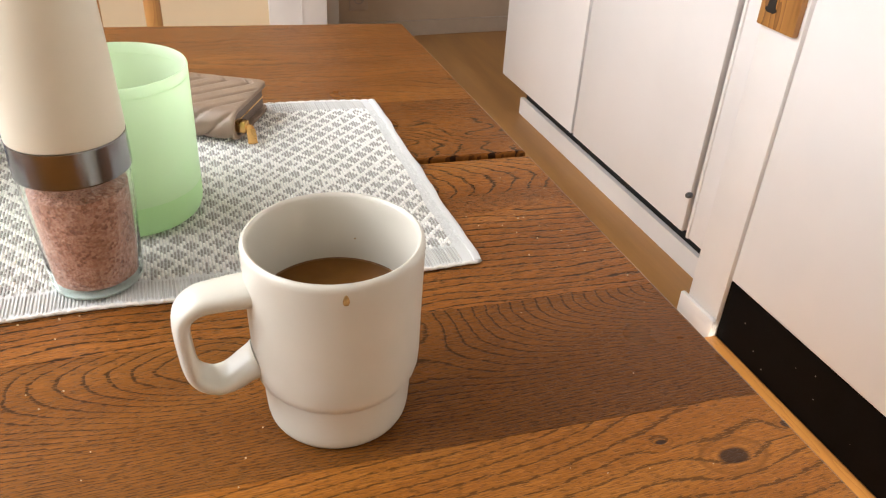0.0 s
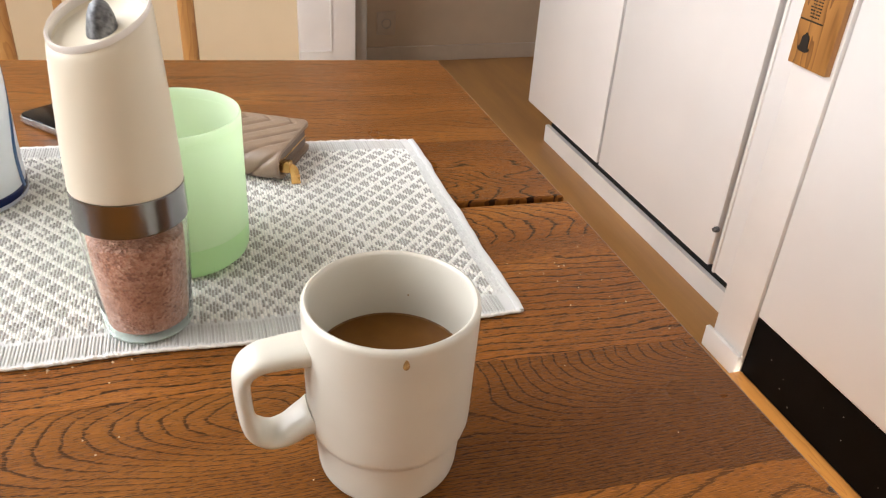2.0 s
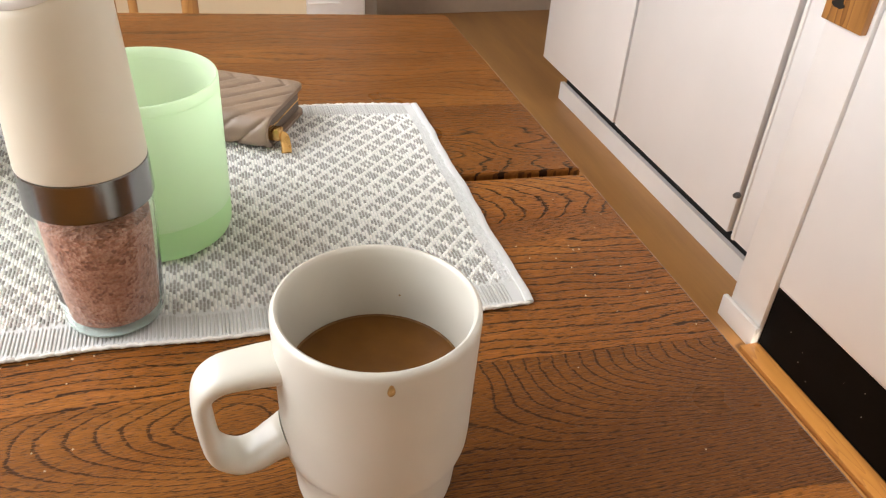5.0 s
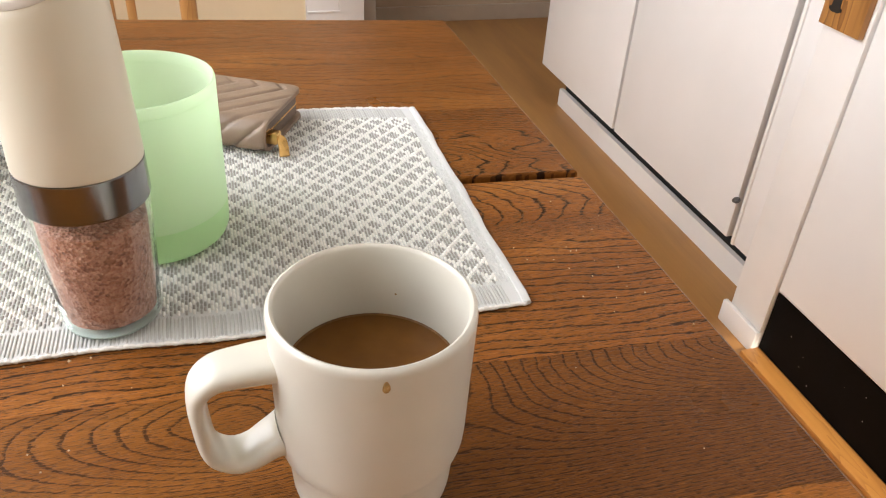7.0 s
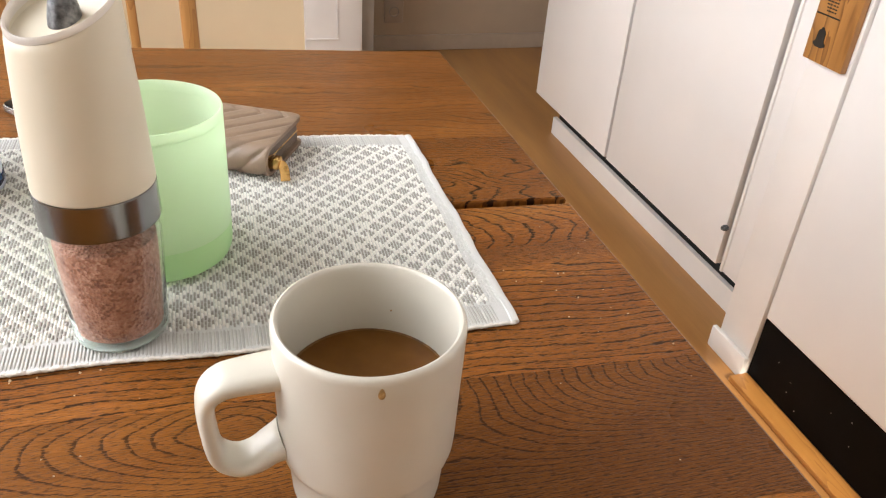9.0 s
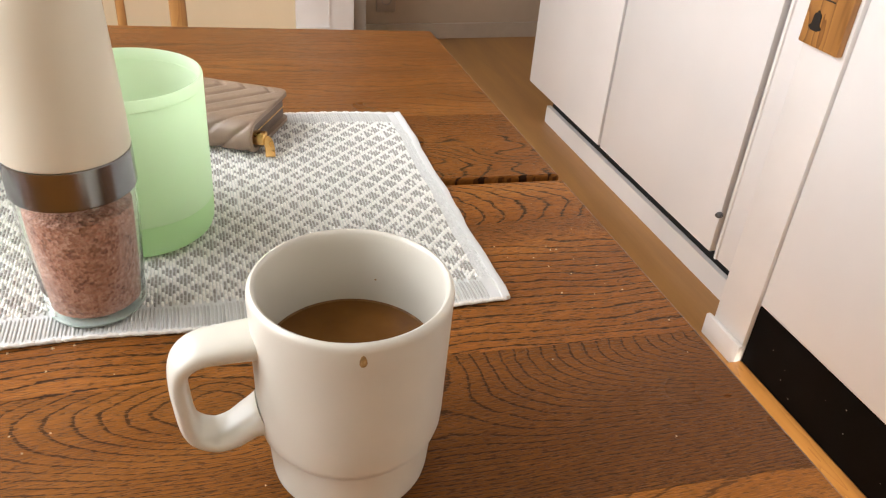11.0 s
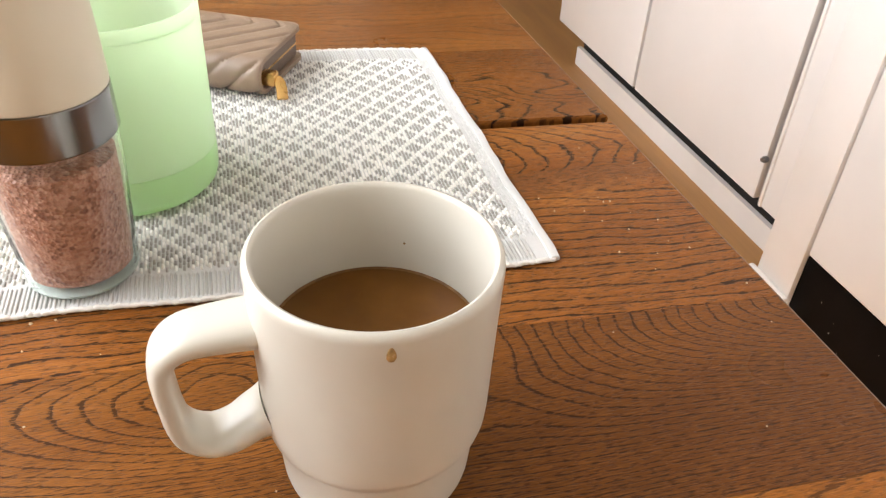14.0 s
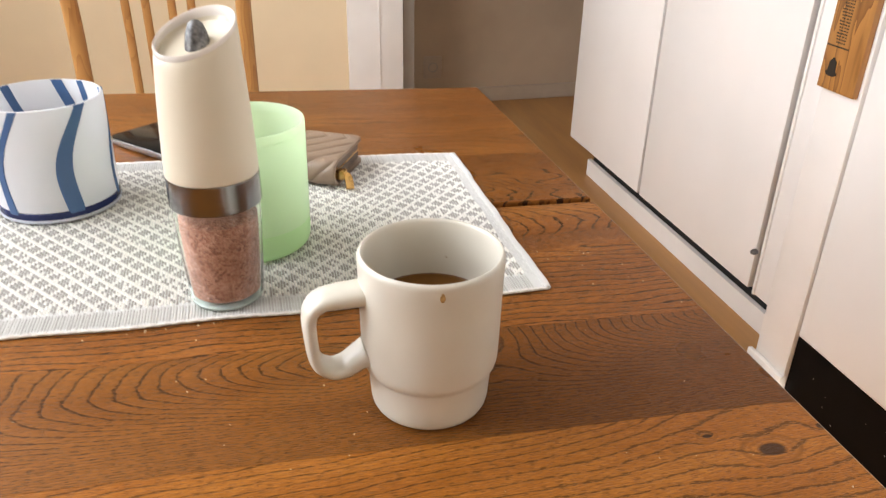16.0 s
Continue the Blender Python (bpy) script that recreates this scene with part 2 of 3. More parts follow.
WOOD_BACK = table_wood("stained_oak_back", straight_figure(95.0, 0.08), 4.0, UMBER, 0.75)
WOOD_FAR = table_wood("stained_oak_figured", swirl_figure, 9.0, UMBER, 1.15)
CERAMIC = plain("glazed_stoneware", (0.612, 0.580, 0.502), 0.32, 14, 0.035, coat=0.22)
IVORY = plain("ivory_plastic", (0.70, 0.635, 0.505), 0.36, 10, 0.02)
STEEL = plain("brushed_steel", (0.27, 0.275, 0.28), 0.20, 4, 0.02, metal=1.0)
SILVER = plain("silver_plastic", (0.16, 0.16, 0.165), 0.4, 300, 0.35, metal=0.6)
CLEAR_SOFT = frosted("cloudy_plastic", (0.78, 0.73, 0.68), 0.4, 0.2)
SALT = salt_stuff()
COFFEE = plain("milky_coffee", (0.142, 0.059, 0.0125), 0.12, 50, 0.10, spec=0.16)
DRIED = plain("dried_coffee_rim", (0.20, 0.095, 0.028), 0.45, 300, 0.2, spec=0.2)
STAIN = plain("dried_coffee", (0.40, 0.25, 0.10), 0.25, 300, 0.25)
GREEN = frosted("green_satin_glass", (0.785, 0.890, 0.715), 0.64, 0.32)
GREEN_DEEP = frosted("deep_green_satin_glass", (0.71, 0.875, 0.61), 0.60, 0.32)
JAR_FOOT = frosted("pressed_glass_foot", (0.66, 0.75, 0.70), 0.5, 0.06)
PALE_FOOT = frosted("pale_glass_foot", (0.74, 0.76, 0.84), 0.5, 0.08)
MILK = frosted("white_satin_glass", (0.80, 0.81, 0.83), 0.35, 0.3)
BLUE = frosted("blue_glass_stripe", (0.085, 0.165, 0.33), 0.3, 0.2)
NAVY = frosted("navy_glass", (0.012, 0.02, 0.09), 0.2, 0.12)
LEATHER = plain("taupe_leather", (0.250, 0.174, 0.121), 0.36, 40, 0.10, grain=0.0006)
LEATHER_DARK = plain("dark_taupe_leather", (0.135, 0.092, 0.066), 0.45, 40, 0.10, grain=0.0006)
GOLD = plain("brass_zip", (0.72, 0.45, 0.16), 0.28, 80, 0.1, metal=1.0)
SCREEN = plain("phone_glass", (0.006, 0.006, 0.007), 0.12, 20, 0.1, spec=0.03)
PHONE_RIM = plain("phone_frame", (0.50, 0.54, 0.58), 0.25, 40, 0.05, metal=1.0)
CABINET = plain("cabinet_paint", (0.815, 0.795, 0.775), 0.34, 3, 0.025)
TRIM = plain("trim_paint", (0.84, 0.815, 0.785), 0.38, 5, 0.03)
GREY = plain("grey_edge", (0.36, 0.33, 0.29), 0.5, 10, 0.05)
KICK = plain("black_laminate", (0.004, 0.0035, 0.0035), 0.55, 20, 0.2, spec=0.07)
# near-black colour for the shadow under the cupboards
SHADOWGAP = plain("recess_shade", (0.01, 0.01, 0.01), 0.8, 20, 0.1)
WALL = plain("cream_wall", (0.74, 0.60, 0.40), 0.85, 2.5, 0.04, grain=0.0008)
# hallway beige, darkened so the colour itself carries the hall's shade
HALL_SHADED = plain("shaded_hall_wall", (0.50, 0.385, 0.275), 0.85, 2.0, 0.12, grain=0.0008)
CEIL = plain("white_ceiling", (0.82, 0.81, 0.78), 0.9, 2, 0.02)
FLOOR = floor_wood()
CHAIR = light_wood("honey_oak", (0.46, 0.235, 0.075), (0.30, 0.135, 0.04), 2)
PINE = light_wood("varnished_pine", (0.46, 0.22, 0.062), (0.12, 0.042, 0.012), 2, 0.35, 60.0)
STRIP = light_wood("golden_strip", (0.47, 0.215, 0.052), (0.32, 0.13, 0.032), 1)
INK = plain("black_ink", (0.012, 0.010, 0.009), 0.5, 60, 0.1)
WHITE_THREAD = thread("white_cotton", (0.92, 0.905, 0.87), (0.80, 0.78, 0.73))
GREY_THREAD = thread("grey_cotton", (0.46, 0.44, 0.41), (0.30, 0.285, 0.26))
PALE_THREAD = thread("pale_grey_cotton", (0.74, 0.735, 0.725), (0.54, 0.535, 0.525))
BAND_THREAD = thread("mid_grey_cotton", (0.60, 0.588, 0.565), (0.41, 0.40, 0.38))
CORD_THREAD = thread("cream_cotton", (0.84, 0.81, 0.76), (0.66, 0.62, 0.57))
SOCKET = plain("socket_plastic", (0.48, 0.385, 0.295), 0.4, 20, 0.03)
CRUMB = plain("bread_crumb", (0.66, 0.50, 0.32), 0.8, 200, 0.2)
GLASS = clear("window_glass")
GLASS_JAR = clear("jar_glass", (0.985, 0.99, 0.985), 0.02, 1.06)
GLASS_JAR.node_tree.nodes["Principled BSDF"].inputs["Coat Weight"].default_value = 1.0

# ---- shapes ----


def mesh(name, bm, mat, smooth=True):
    me = bpy.data.meshes.new(name)
    bm.normal_update()
    bm.to_mesh(me)
    bm.free()
    for m in mat if isinstance(mat, (list, tuple)) else [mat]:
        me.materials.append(m)
    if smooth:
        me.polygons.foreach_set("use_smooth", [True] * len(me.polygons))
        me.set_sharp_from_angle(angle=radians(38))
    return me


def part(name, bm, mat, parent=None, label="", at=None, smooth=True):
    ob = new(name, mesh(name, bm, mat, smooth))
    if parent is not None:
        ob.parent = parent
    if at is not None:
        ob.matrix_local = at
    return tagged(ob, label) if label else ob


def base(name, m, label, category, group="", kind=""):
    ob = new(name)
    ob.empty_display_size = 0.05
    ob.matrix_world = m
    return tagged(ob, label, category, group, kind)


def box(x0, x1, y0, y1, z0, z1, bevel=0.0, seg=2):
    bm = bmesh.new()
    bmesh.ops.create_cube(bm, size=1)
    for v in bm.verts:
        v.co = Vector((x0 + (v.co.x + 0.5) * (x1 - x0), y0 + (v.co.y + 0.5) * (y1 - y0), z0 + (v.co.z + 0.5) * (z1 - z0)))
    if bevel:
        bmesh.ops.bevel(bm, geom=bm.edges[:], offset=bevel, segments=seg, profile=0.5, affect="EDGES")
    return bm


def lathe(profile, n=64, close=False):
    """Turn (radius, height) pairs round z; a radius of 0 closes the end."""
    bm = bmesh.new()
    rows = []
    for r, z in profile:
        if r < 1e-6:
            rows.append([bm.verts.new((0, 0, z))])
        else:
            rows.append([bm.verts.new((r * math.cos(2 * math.pi * k / n), r * math.sin(2 * math.pi * k / n), z)) for k in range(n)])
    pairs = list(zip(rows, rows[1:])) + ([(rows[-1], rows[0])] if close else [])
    for a, b in pairs:
        for k in range(n):
            j = (k + 1) % n
            if len(a) == 1 and len(b) == 1:
                continue
            if len(a) == 1:
                bm.faces.new((a[0], b[j], b[k]))
            elif len(b) == 1:
                bm.faces.new((a[k], a[j], b[0]))
            else:
                bm.faces.new((a[k], a[j], b[j], b[k]))
    bmesh.ops.recalc_face_normals(bm, faces=bm.faces[:])
    return bm


def smooth_path(pts, n=8):
    out = []
    q = [Vector(p) for p in pts]
    q = [q[0] * 2 - q[1]] + q + [q[-1] * 2 - q[-2]]
    for i in range(1, len(q) - 2):
        for k in range(n):
            t = k / n
            a, b, c, d = q[i - 1:i + 3]
            out.append(0.5 * ((2 * b) + (c - a) * t + (2 * a - 5 * b + 4 * c - d) * t * t + (3 * b - a - 3 * c + d) * t ** 3))
    out.append(q[-2])
    return out


def sweep(pts, side, w, h, n=16, power=2.6):
    """A bar along pts with a superellipse section; side is the direction of its width w. h: number or list."""
    bm = bmesh.new()
    side = Vector(side).normalized()
    rows = []
    for i, p in enumerate(pts):
        t = (pts[min(i + 1, len(pts) - 1)] - pts[max(i - 1, 0)]).normalized()
        up = side.cross(t).normalized()
        hh = h[i] if isinstance(h, list) else h
        ww = w[i] if isinstance(w, list) else w
        row = []
        for k in range(n):
            a = 2 * math.pi * k / n
            c, s = math.cos(a), math.sin(a)
            row.append(bm.verts.new(p + side * (ww / 2 * math.copysign(abs(c) ** (2 / power), c)) + up * (hh / 2 * math.copysign(abs(s) ** (2 / power), s))))
        rows.append(row)
    for a, b in zip(rows, rows[1:]):
        for k in range(n):
            j = (k + 1) % n
            bm.faces.new((a[k], a[j], b[j], b[k]))
    bm.faces.new(rows[0][::-1])
    bm.faces.new(rows[-1])
    bmesh.ops.recalc_face_normals(bm, faces=bm.faces[:])
    return bm


def round_slab(w, d, z0, z1, r, edge=0.001, n=8):
    """A slab with rounded corners in plan and a small rounded edge."""
    bm = bmesh.new()
    ring = []
    for cx, cy, a0 in ((1, 1, 0), (-1, 1, 90), (-1, -1, 180), (1, -1, 270)):
        for k in range(n + 1):
            a = radians(a0 + 90 * k / n)
            ring.append((cx * (w / 2 - r), cy * (d / 2 - r), math.cos(a), math.sin(a)))
    rows = []
    for inset, z in ((edge, z0), (edge * 0.3, z0 + edge * 0.3), (0, z0 + edge), (0, z1 - edge), (edge * 0.3, z1 - edge * 0.3), (edge, z1)):
        rows.append([bm.verts.new((cx + c * (r - inset), cy + s * (r - inset), z)) for cx, cy, c, s in ring])
    m = len(ring)
    for a, b in zip(rows, rows[1:]):
        for k in range(m):
            bm.faces.new((a[k], a[(k + 1) % m], b[(k + 1) % m], b[k]))
    bm.faces.new(rows[0][::-1])
    bm.faces.new(rows[-1])
    return bm


def struct(name, bm, mat, label, category):
    return tagged(part(name, bm, mat, smooth=False), label, category, kind="structure")


# ---- room ----
X0, X1, Y0, YN, YH, H = -1.05, 1.80, -1.6, 2.9, 3.3, 2.5
struct("floor", box(X0 - 0.1, 2.9, Y0 - 0.1, YH + 0.1, -0.08, 0.0), FLOOR, "worn golden wooden floor beside the cupboards", "floor")
struct("ceiling", box(X0 - 0.1, 2.9, Y0 - 0.1, YH + 0.1, H, H + 0.1), CEIL, "plain white painted ceiling", "ceiling")


def wall_with_hole(name, axis, at, thick, span, hole, mat, label):
    """A wall along x or y with one window opening through it, built of four butted blocks in one mesh."""
    bm = bmesh.new()
    a0, a1 = span
    h0, h1, z0, z1 = hole
    for s0, s1, b0, b1 in ((a0, h0, 0, H), (h1, a1, 0, H), (h0, h1, 0, z0), (h0, h1, z1, H)):
        c = box(at, at + thick, s0, s1, b0, b1) if axis == "y" else box(s0, s1, at, at + thick, b0, b1)
        tmp = bpy.data.meshes.new("tmp")
        c.to_mesh(tmp)
        c.free()
        bm.from_mesh(tmp)
        bpy.data.meshes.remove(tmp)
    return struct(name, bm, mat, label, "wall")


wall_with_hole("wall_west", "y", X0 - 0.1, 0.1, (Y0, YN), (0.05, 2.15, 0.9, 2.35), WALL, "cream painted wall with a wide window opening")
wall_with_hole("wall_south", "x", Y0 - 0.1, 0.1, (X0 - 0.1, X1 + 0.1), (0.5, 1.12, 0.95, 2.03), WALL, "cream painted wall with a window opening")
struct("wall_east", box(X1, X1 + 0.1, Y0, 2.42, 0, H), WALL, "cream painted wall behind the cupboards", "wall")
struct("wall_north", box(X0 - 0.1, 0.474, YN, YN + 0.12, 0, H), WALL, "warm cream painted wall beside a doorway", "wall")
struct("wall_hall", box(0.3, 2.9, YH, YH + 0.1, 0, H), HALL_SHADED, "greyish beige wall of the hallway, shade in its colour", "wall")
struct("wall_hall_side", box(2.8, 2.9, 2.42, YH, 0, H), HALL_SHADED, "beige end wall of the hallway, shade in its colour", "wall")
struct("wall_passage", box(X1, 2.8, 2.42, 2.52, 0, H), HALL_SHADED, "beige wall of the hallway passage, shade in its colour", "wall")
struct("baseboard", box(0.74, 2.8, YH - 0.014, YH, 0, 0.065, 0.003), SOCKET, "low painted skirting board along the hallway wall", "skirting board")


def window(name, m, w, h, label, bar=0.04):
    """A closed window of two sashes in a frame, its middle at m, facing along its own y."""
    t = base(name, m, label, "window", kind="structure")
    for k, (a, b, c, d) in enumerate(((-w / 2, w / 2, -h / 2, -h / 2 + 0.06), (-w / 2, w / 2, h / 2 - 0.06, h / 2), (-w / 2, -w / 2 + 0.06, -h / 2 + 0.06, h / 2 - 0.06),
                                      (w / 2 - 0.06, w / 2, -h / 2 + 0.06, h / 2 - 0.06), (-bar, bar, -h / 2 + 0.06, h / 2 - 0.06))):
        part("window_frame", box(a, b, -0.03, 0.03, c, d, 0.004), TRIM, t)
    for a, b in ((-w / 2 + 0.06, -bar), (bar, w / 2 - 0.06)):
        p = part("pane", box(a, b, -0.003, 0.003, -h / 2 + 0.06, h / 2 - 0.06), GLASS, t)
        p.visible_shadow = False
    return t


window("window_1", pose(X0 - 0.05, 1.10, 1.625, 0, 0, 90), 2.1, 1.45, "white framed double window with clear panes")
window("window_2", pose(0.81, Y0 - 0.05, 1.49), 0.62, 1.08, "white framed double window behind the table", 0.012)

# doorway: casing, inner grey jamb
frame_ob = base("door_1", pose(0.58, YN, 0), "white painted door casing with a panelled edge", "doorway", kind="structure")
part("casing", box(-0.106, 0.098, -0.024, 0.14, 0, 2.1, 0.004), TRIM, frame_ob)
part("moulding", box(0.006, 0.012, -0.0285, -0.0235, 0.186, 1.95, 0.001), TRIM, frame_ob)
part("moulding", box(-0.104, 0.012, -0.0285, -0.0235, 0.180, 0.1855, 0.001), TRIM, frame_ob)
part("jamb", box(0.100, 0.150, 0.02, 0.12, 0, 2.1, 0.003), GREY, frame_ob, "grey shaded door jamb")

# wall socket
sock = base("wall_socket", pose(0.892, YH, 0.165), "off-white wall socket low on the hallway wall", "wall socket")
plate_cover = part("cover", box(-0.040, 0.040, -0.010, 0, -0.048, 0.048, 0.004), SOCKET, sock)
for dz in (0.0,):
    ring = lathe([(0.021, 0.0), (0.021, 0.003), (0.018, 0.003), (0.017, -0.004), (0, -0.004)], 24)
    part("socket_well", ring, GREY, plate_cover, "round recessed socket well", pose(0, -0.0105, dz, 90))

# ---- cupboards ----
FACE = 1.143


def cupboard(y0, y1, hinge_knob, over):
    """One tall cupboard between y0 and y1; over: how far its plinth runs past the far side."""
    t = base("cupboard", pose(FACE, (y0 + y1) / 2, 0), "tall white painted cupboard with a smooth flat door", "cupboard", "row of cupboards")
    w = (y1 - y0) / 2
    part("body", box(0.024, 0.60, -w, w, 0.160, 2.2), CABINET, t)
    leaf = part("door", box(0, 0.020, -w + 0.0062, w - 0.0062, 0.163, 2.2, 0.0025), CABINET, t, "smooth off-white cupboard door")
    # block coloured black in place of the shadow above the plinth
    part("recess_shadow", box(0.112, 0.58, -w, w + over * 0.7, 0.0, 0.159), SHADOWGAP, t)
    part("plinth", box(0.095, 0.109, -w, w + over, 0.0, 0.057), TRIM, t, "white painted plinth board")
    if hinge_knob:
        part("door_stop", lathe([(0, 0.015), (0.004, 0.014), (0.0066, 0.009), (0.0066, 0.003), (0.005, 0.0), (0, 0.0)], 20), SILVER, leaf, "small dark metal catch", pose(-0.0005, -w + 0.0005, 0.257, 0, -90, 0))
    return t


cupboard(1.841, 2.344, False, 0.035)
cupboard(1.303, 1.841, True, 0.0)
fill = base("filler_panel", pose(FACE, 1.266, 0), "narrow white filler panel between cupboard and post", "panel")
part("board", box(0.004, 0.03, -0.032, 0.032, 0.158, 2.2, 0.003), CABINET, fill)
part("ridge", box(0.0, 0.02, 0.018, 0.026, 0.158, 2.2, 0.002), TRIM, fill)
part("plinth", box(0.095, 0.109, -0.034, 0.036, 0.0, 0.057), TRIM, fill)
# same black shadow block under the filler
part("recess_shadow", box(0.112, 0.3, -0.034, 0.036, 0.0, 0.157), SHADOWGAP, fill)

post = base("post", pose(FACE, 1.181, 0), "white painted wooden post with a small foot block", "post")
part("shaft", box(-0.004, 0.60, -0.050, 0.050, 0.0, 2.3, 0.003), TRIM, post)
part("foot_block", box(-0.016, -0.0045, -0.055, 0.062, 0.0, 0.052, 0.003), TRIM, post, "white foot block at the base")

tall = base("refrigerator", pose(FACE, 0.80, 0), "tall white appliance front with a black toe kick", "refrigerator")
part("body", box(0.045, 0.62, -0.325, 0.325, 0.155, 1.9), CABINET, tall)
part("door", box(0.0, 0.042, -0.3285, 0.3285, 0.153, 1.9, 0.006, 3), CABINET, tall, "smooth white door")
part("toe_kick", box(0.004, 0.03, -0.328, 0.328, 0.012, 0.150), KICK, tall, "black toe kick with a few pale specks")
speck = random.Random(41)
for k in range(9):
    yy, zz, r0 = speck.uniform(-0.25, 0.31), speck.uniform(0.03, 0.14), speck.uniform(0.0006, 0.0016)
    part("speck", lathe([(0, 0.0004), (r0 * 0.7, 0.0003), (r0, 0), (0, 0)], 7), GREY, tall, at=pose(0.0039, yy, zz, 0, -90, 0))
part("toe_strip", box(-0.040, 0.003, -0.328, 0.328, 0.0, 0.013, 0.003), STRIP, tall, "thin wooden strip on the floor")
near = base("kitchen_cabinet", pose(FACE, -0.2, 0), "white kitchen cabinet front along the wall", "cabinet")
part("body", box(0.022, 0.62, -0.66, 0.66, 0.1, 2.1), CABINET, near)
part("door", box(0.0, 0.02, -0.655, -0.003, 0.1, 2.1, 0.003), CABINET, near)
part("door", box(0.0, 0.02, 0.003, 0.655, 0.1, 2.1, 0.003), CABINET, near)
part("plinth", box(0.05, 0.07, -0.66, 0.66, 0.0, 0.098), KICK, near)

# wooden sign on the post
sign = base("wooden_sign", pose(FACE - 0.004, 1.184, 0.645), "narrow varnished pine sign with a black bell on the post", "sign")
plate = part("board", box(-0.013, 0.0, -0.047, 0.047, 0.0, 0.42, 0.002), PINE, sign)
bell = bmesh.new()
outline = [(-0.0140, 0.0025), (-0.0070, -0.0010), (0.0070, -0.0010), (0.0140, 0.0025), (0.0138, 0.0060), (0.0100, 0.0080), (0.0090, 0.0120), (0.0086, 0.0225), (0.0066, 0.0268), (0.0030, 0.0285), (0.0015, 0.0320),
           (-0.0015, 0.0320), (-0.0030, 0.0285), (-0.0066, 0.0268), (-0.0086, 0.0225), (-0.0090, 0.0120), (-0.0100, 0.0080), (-0.0138, 0.0060)]
top = [bell.verts.new((-0.0145, -a, b)) for a, b in outline]
low = [bell.verts.new((-0.0128, -a, b)) for a, b in outline]
bell.faces.new(top[::-1])
for k in range(len(top)):
    bell.faces.new((top[k], top[(k + 1) % len(top)], low[(k + 1) % len(top)], low[k]))
bmesh.ops.recalc_face_normals(bell, faces=bell.faces[:])
part("bell_mark", bell, INK, plate, "black painted bell", pose(0, 0.018, 0.026), smooth=False)
part("line", box(-0.0136, -0.0128, -0.010, 0.044, 0.076, 0.0785), INK, plate)
for k in range(22):
    for a, b in ((0.002, 0.0055 + 0.001 * (k % 2)), (0.0078, 0.0125), (0.0140 + 0.001 * (k % 3), 0.0195), (0.0208, 0.0235 + 0.0015 * (k % 4))):
        part("line", box(-0.0136, -0.0128, a, b, 0.0835 + 0.0052 * k, 0.0858 + 0.0052 * k), INK, plate)

# ---- chair ----
chair = base("dining_chair", pose(-0.055, 1.75, 0, 0, 0, 180), "honey-coloured wooden dining chair with a slatted back", "chair")
for sx in (-1, 1):
    part("back_post", sweep(smooth_path([(sx * 0.167, -0.02, 0), (sx * 0.167, 0.0, 0.45), (sx * 0.167, 0.0, 0.7), (sx * 0.170, 0.04, 0.98)]), (1, 0, 0), 0.032, 0.03), CHAIR, chair)
    part("front_leg", box(sx * 0.17 - 0.018, sx * 0.17 + 0.018, 0.0, 0.036, 0, 0.43, 0.004), CHAIR, chair, at=pose(0, 0.36, 0))
for dx in (-0.063, -0.025, 0.025, 0.064):
    part("back_slat", sweep(smooth_path([(dx, 0.0, 0.44), (dx, 0.0, 0.7), (dx * 1.02, 0.035, 0.93)]), (1, 0, 0), 0.017, 0.012), CHAIR, chair)
part("top_rail", box(-0.19, 0.19, 0.025, 0.05, 0.92, 0.99, 0.008), CHAIR, chair)
part("seat", round_slab(0.40, 0.42, 0.43, 0.455, 0.04, 0.006), CHAIR, chair, at=pose(0, 0.19, 0))
part("seat_rail", box(-0.15, 0.15, -0.01, 0.012, 0.36, 0.43, 0.003), CHAIR, chair)

# ---- table ----
TOP, EDGE, LEFT = 0.72, 0.426, -0.60
table = base("dining_table", pose(0, 0, 0), "brown-stained oak dining table with an extension leaf", "table")
# joints: (y at the right edge, rise towards the left per metre)
JOINTS = [(-0.40, 0.03), (-0.20, 0.035), (-0.02, 0.04), (0.16, 0.045), (0.361, 0.050), (0.470, 0.052), (0.677, 0.058), (0.81, 0.075), (0.945, 0.095), (1.077, 0.117)]


def plank(a, b, gap0, gap1, mat):
    """One board of the table top between two joints, its upper edges slightly eased."""
    bm = bmesh.new()
    mid = Vector(((EDGE + LEFT) / 2, (a[0] + b[0]) / 2 + 0.5 * (a[1] + b[1]) / 2, TOP))
    rows = []
    for ins, z in ((0.0, -0.028), (0.0, -0.0030), (0.0010, -0.0009), (0.0026, 0.0)):
        c = []
        for x, j, g, s in ((LEFT, a, gap0, 1), (EDGE, a, gap0, 1), (EDGE, b, gap1, -1), (LEFT, b, gap1, -1)):
            y = j[0] + (EDGE - x) * j[1]
            open_edge = g > 0.0003
            yy = y + s * (g + (ins * 0.5 if open_edge else 0))
            xx = x - ins if x == EDGE else x + ins
            c.append(bm.verts.new(Vector((xx, yy, TOP + z)) - mid))
        rows.append(c)
    for p, q in zip(rows, rows[1:]):
        for k in range(4):
            bm.faces.new((p[k], p[(k + 1) % 4], q[(k + 1) % 4], q[k]))
    bm.faces.new(rows[0][::-1])
    bm.faces.new(rows[-1])
    part("plank", bm, mat, table, at=Matrix.Translation(mid), smooth=False)


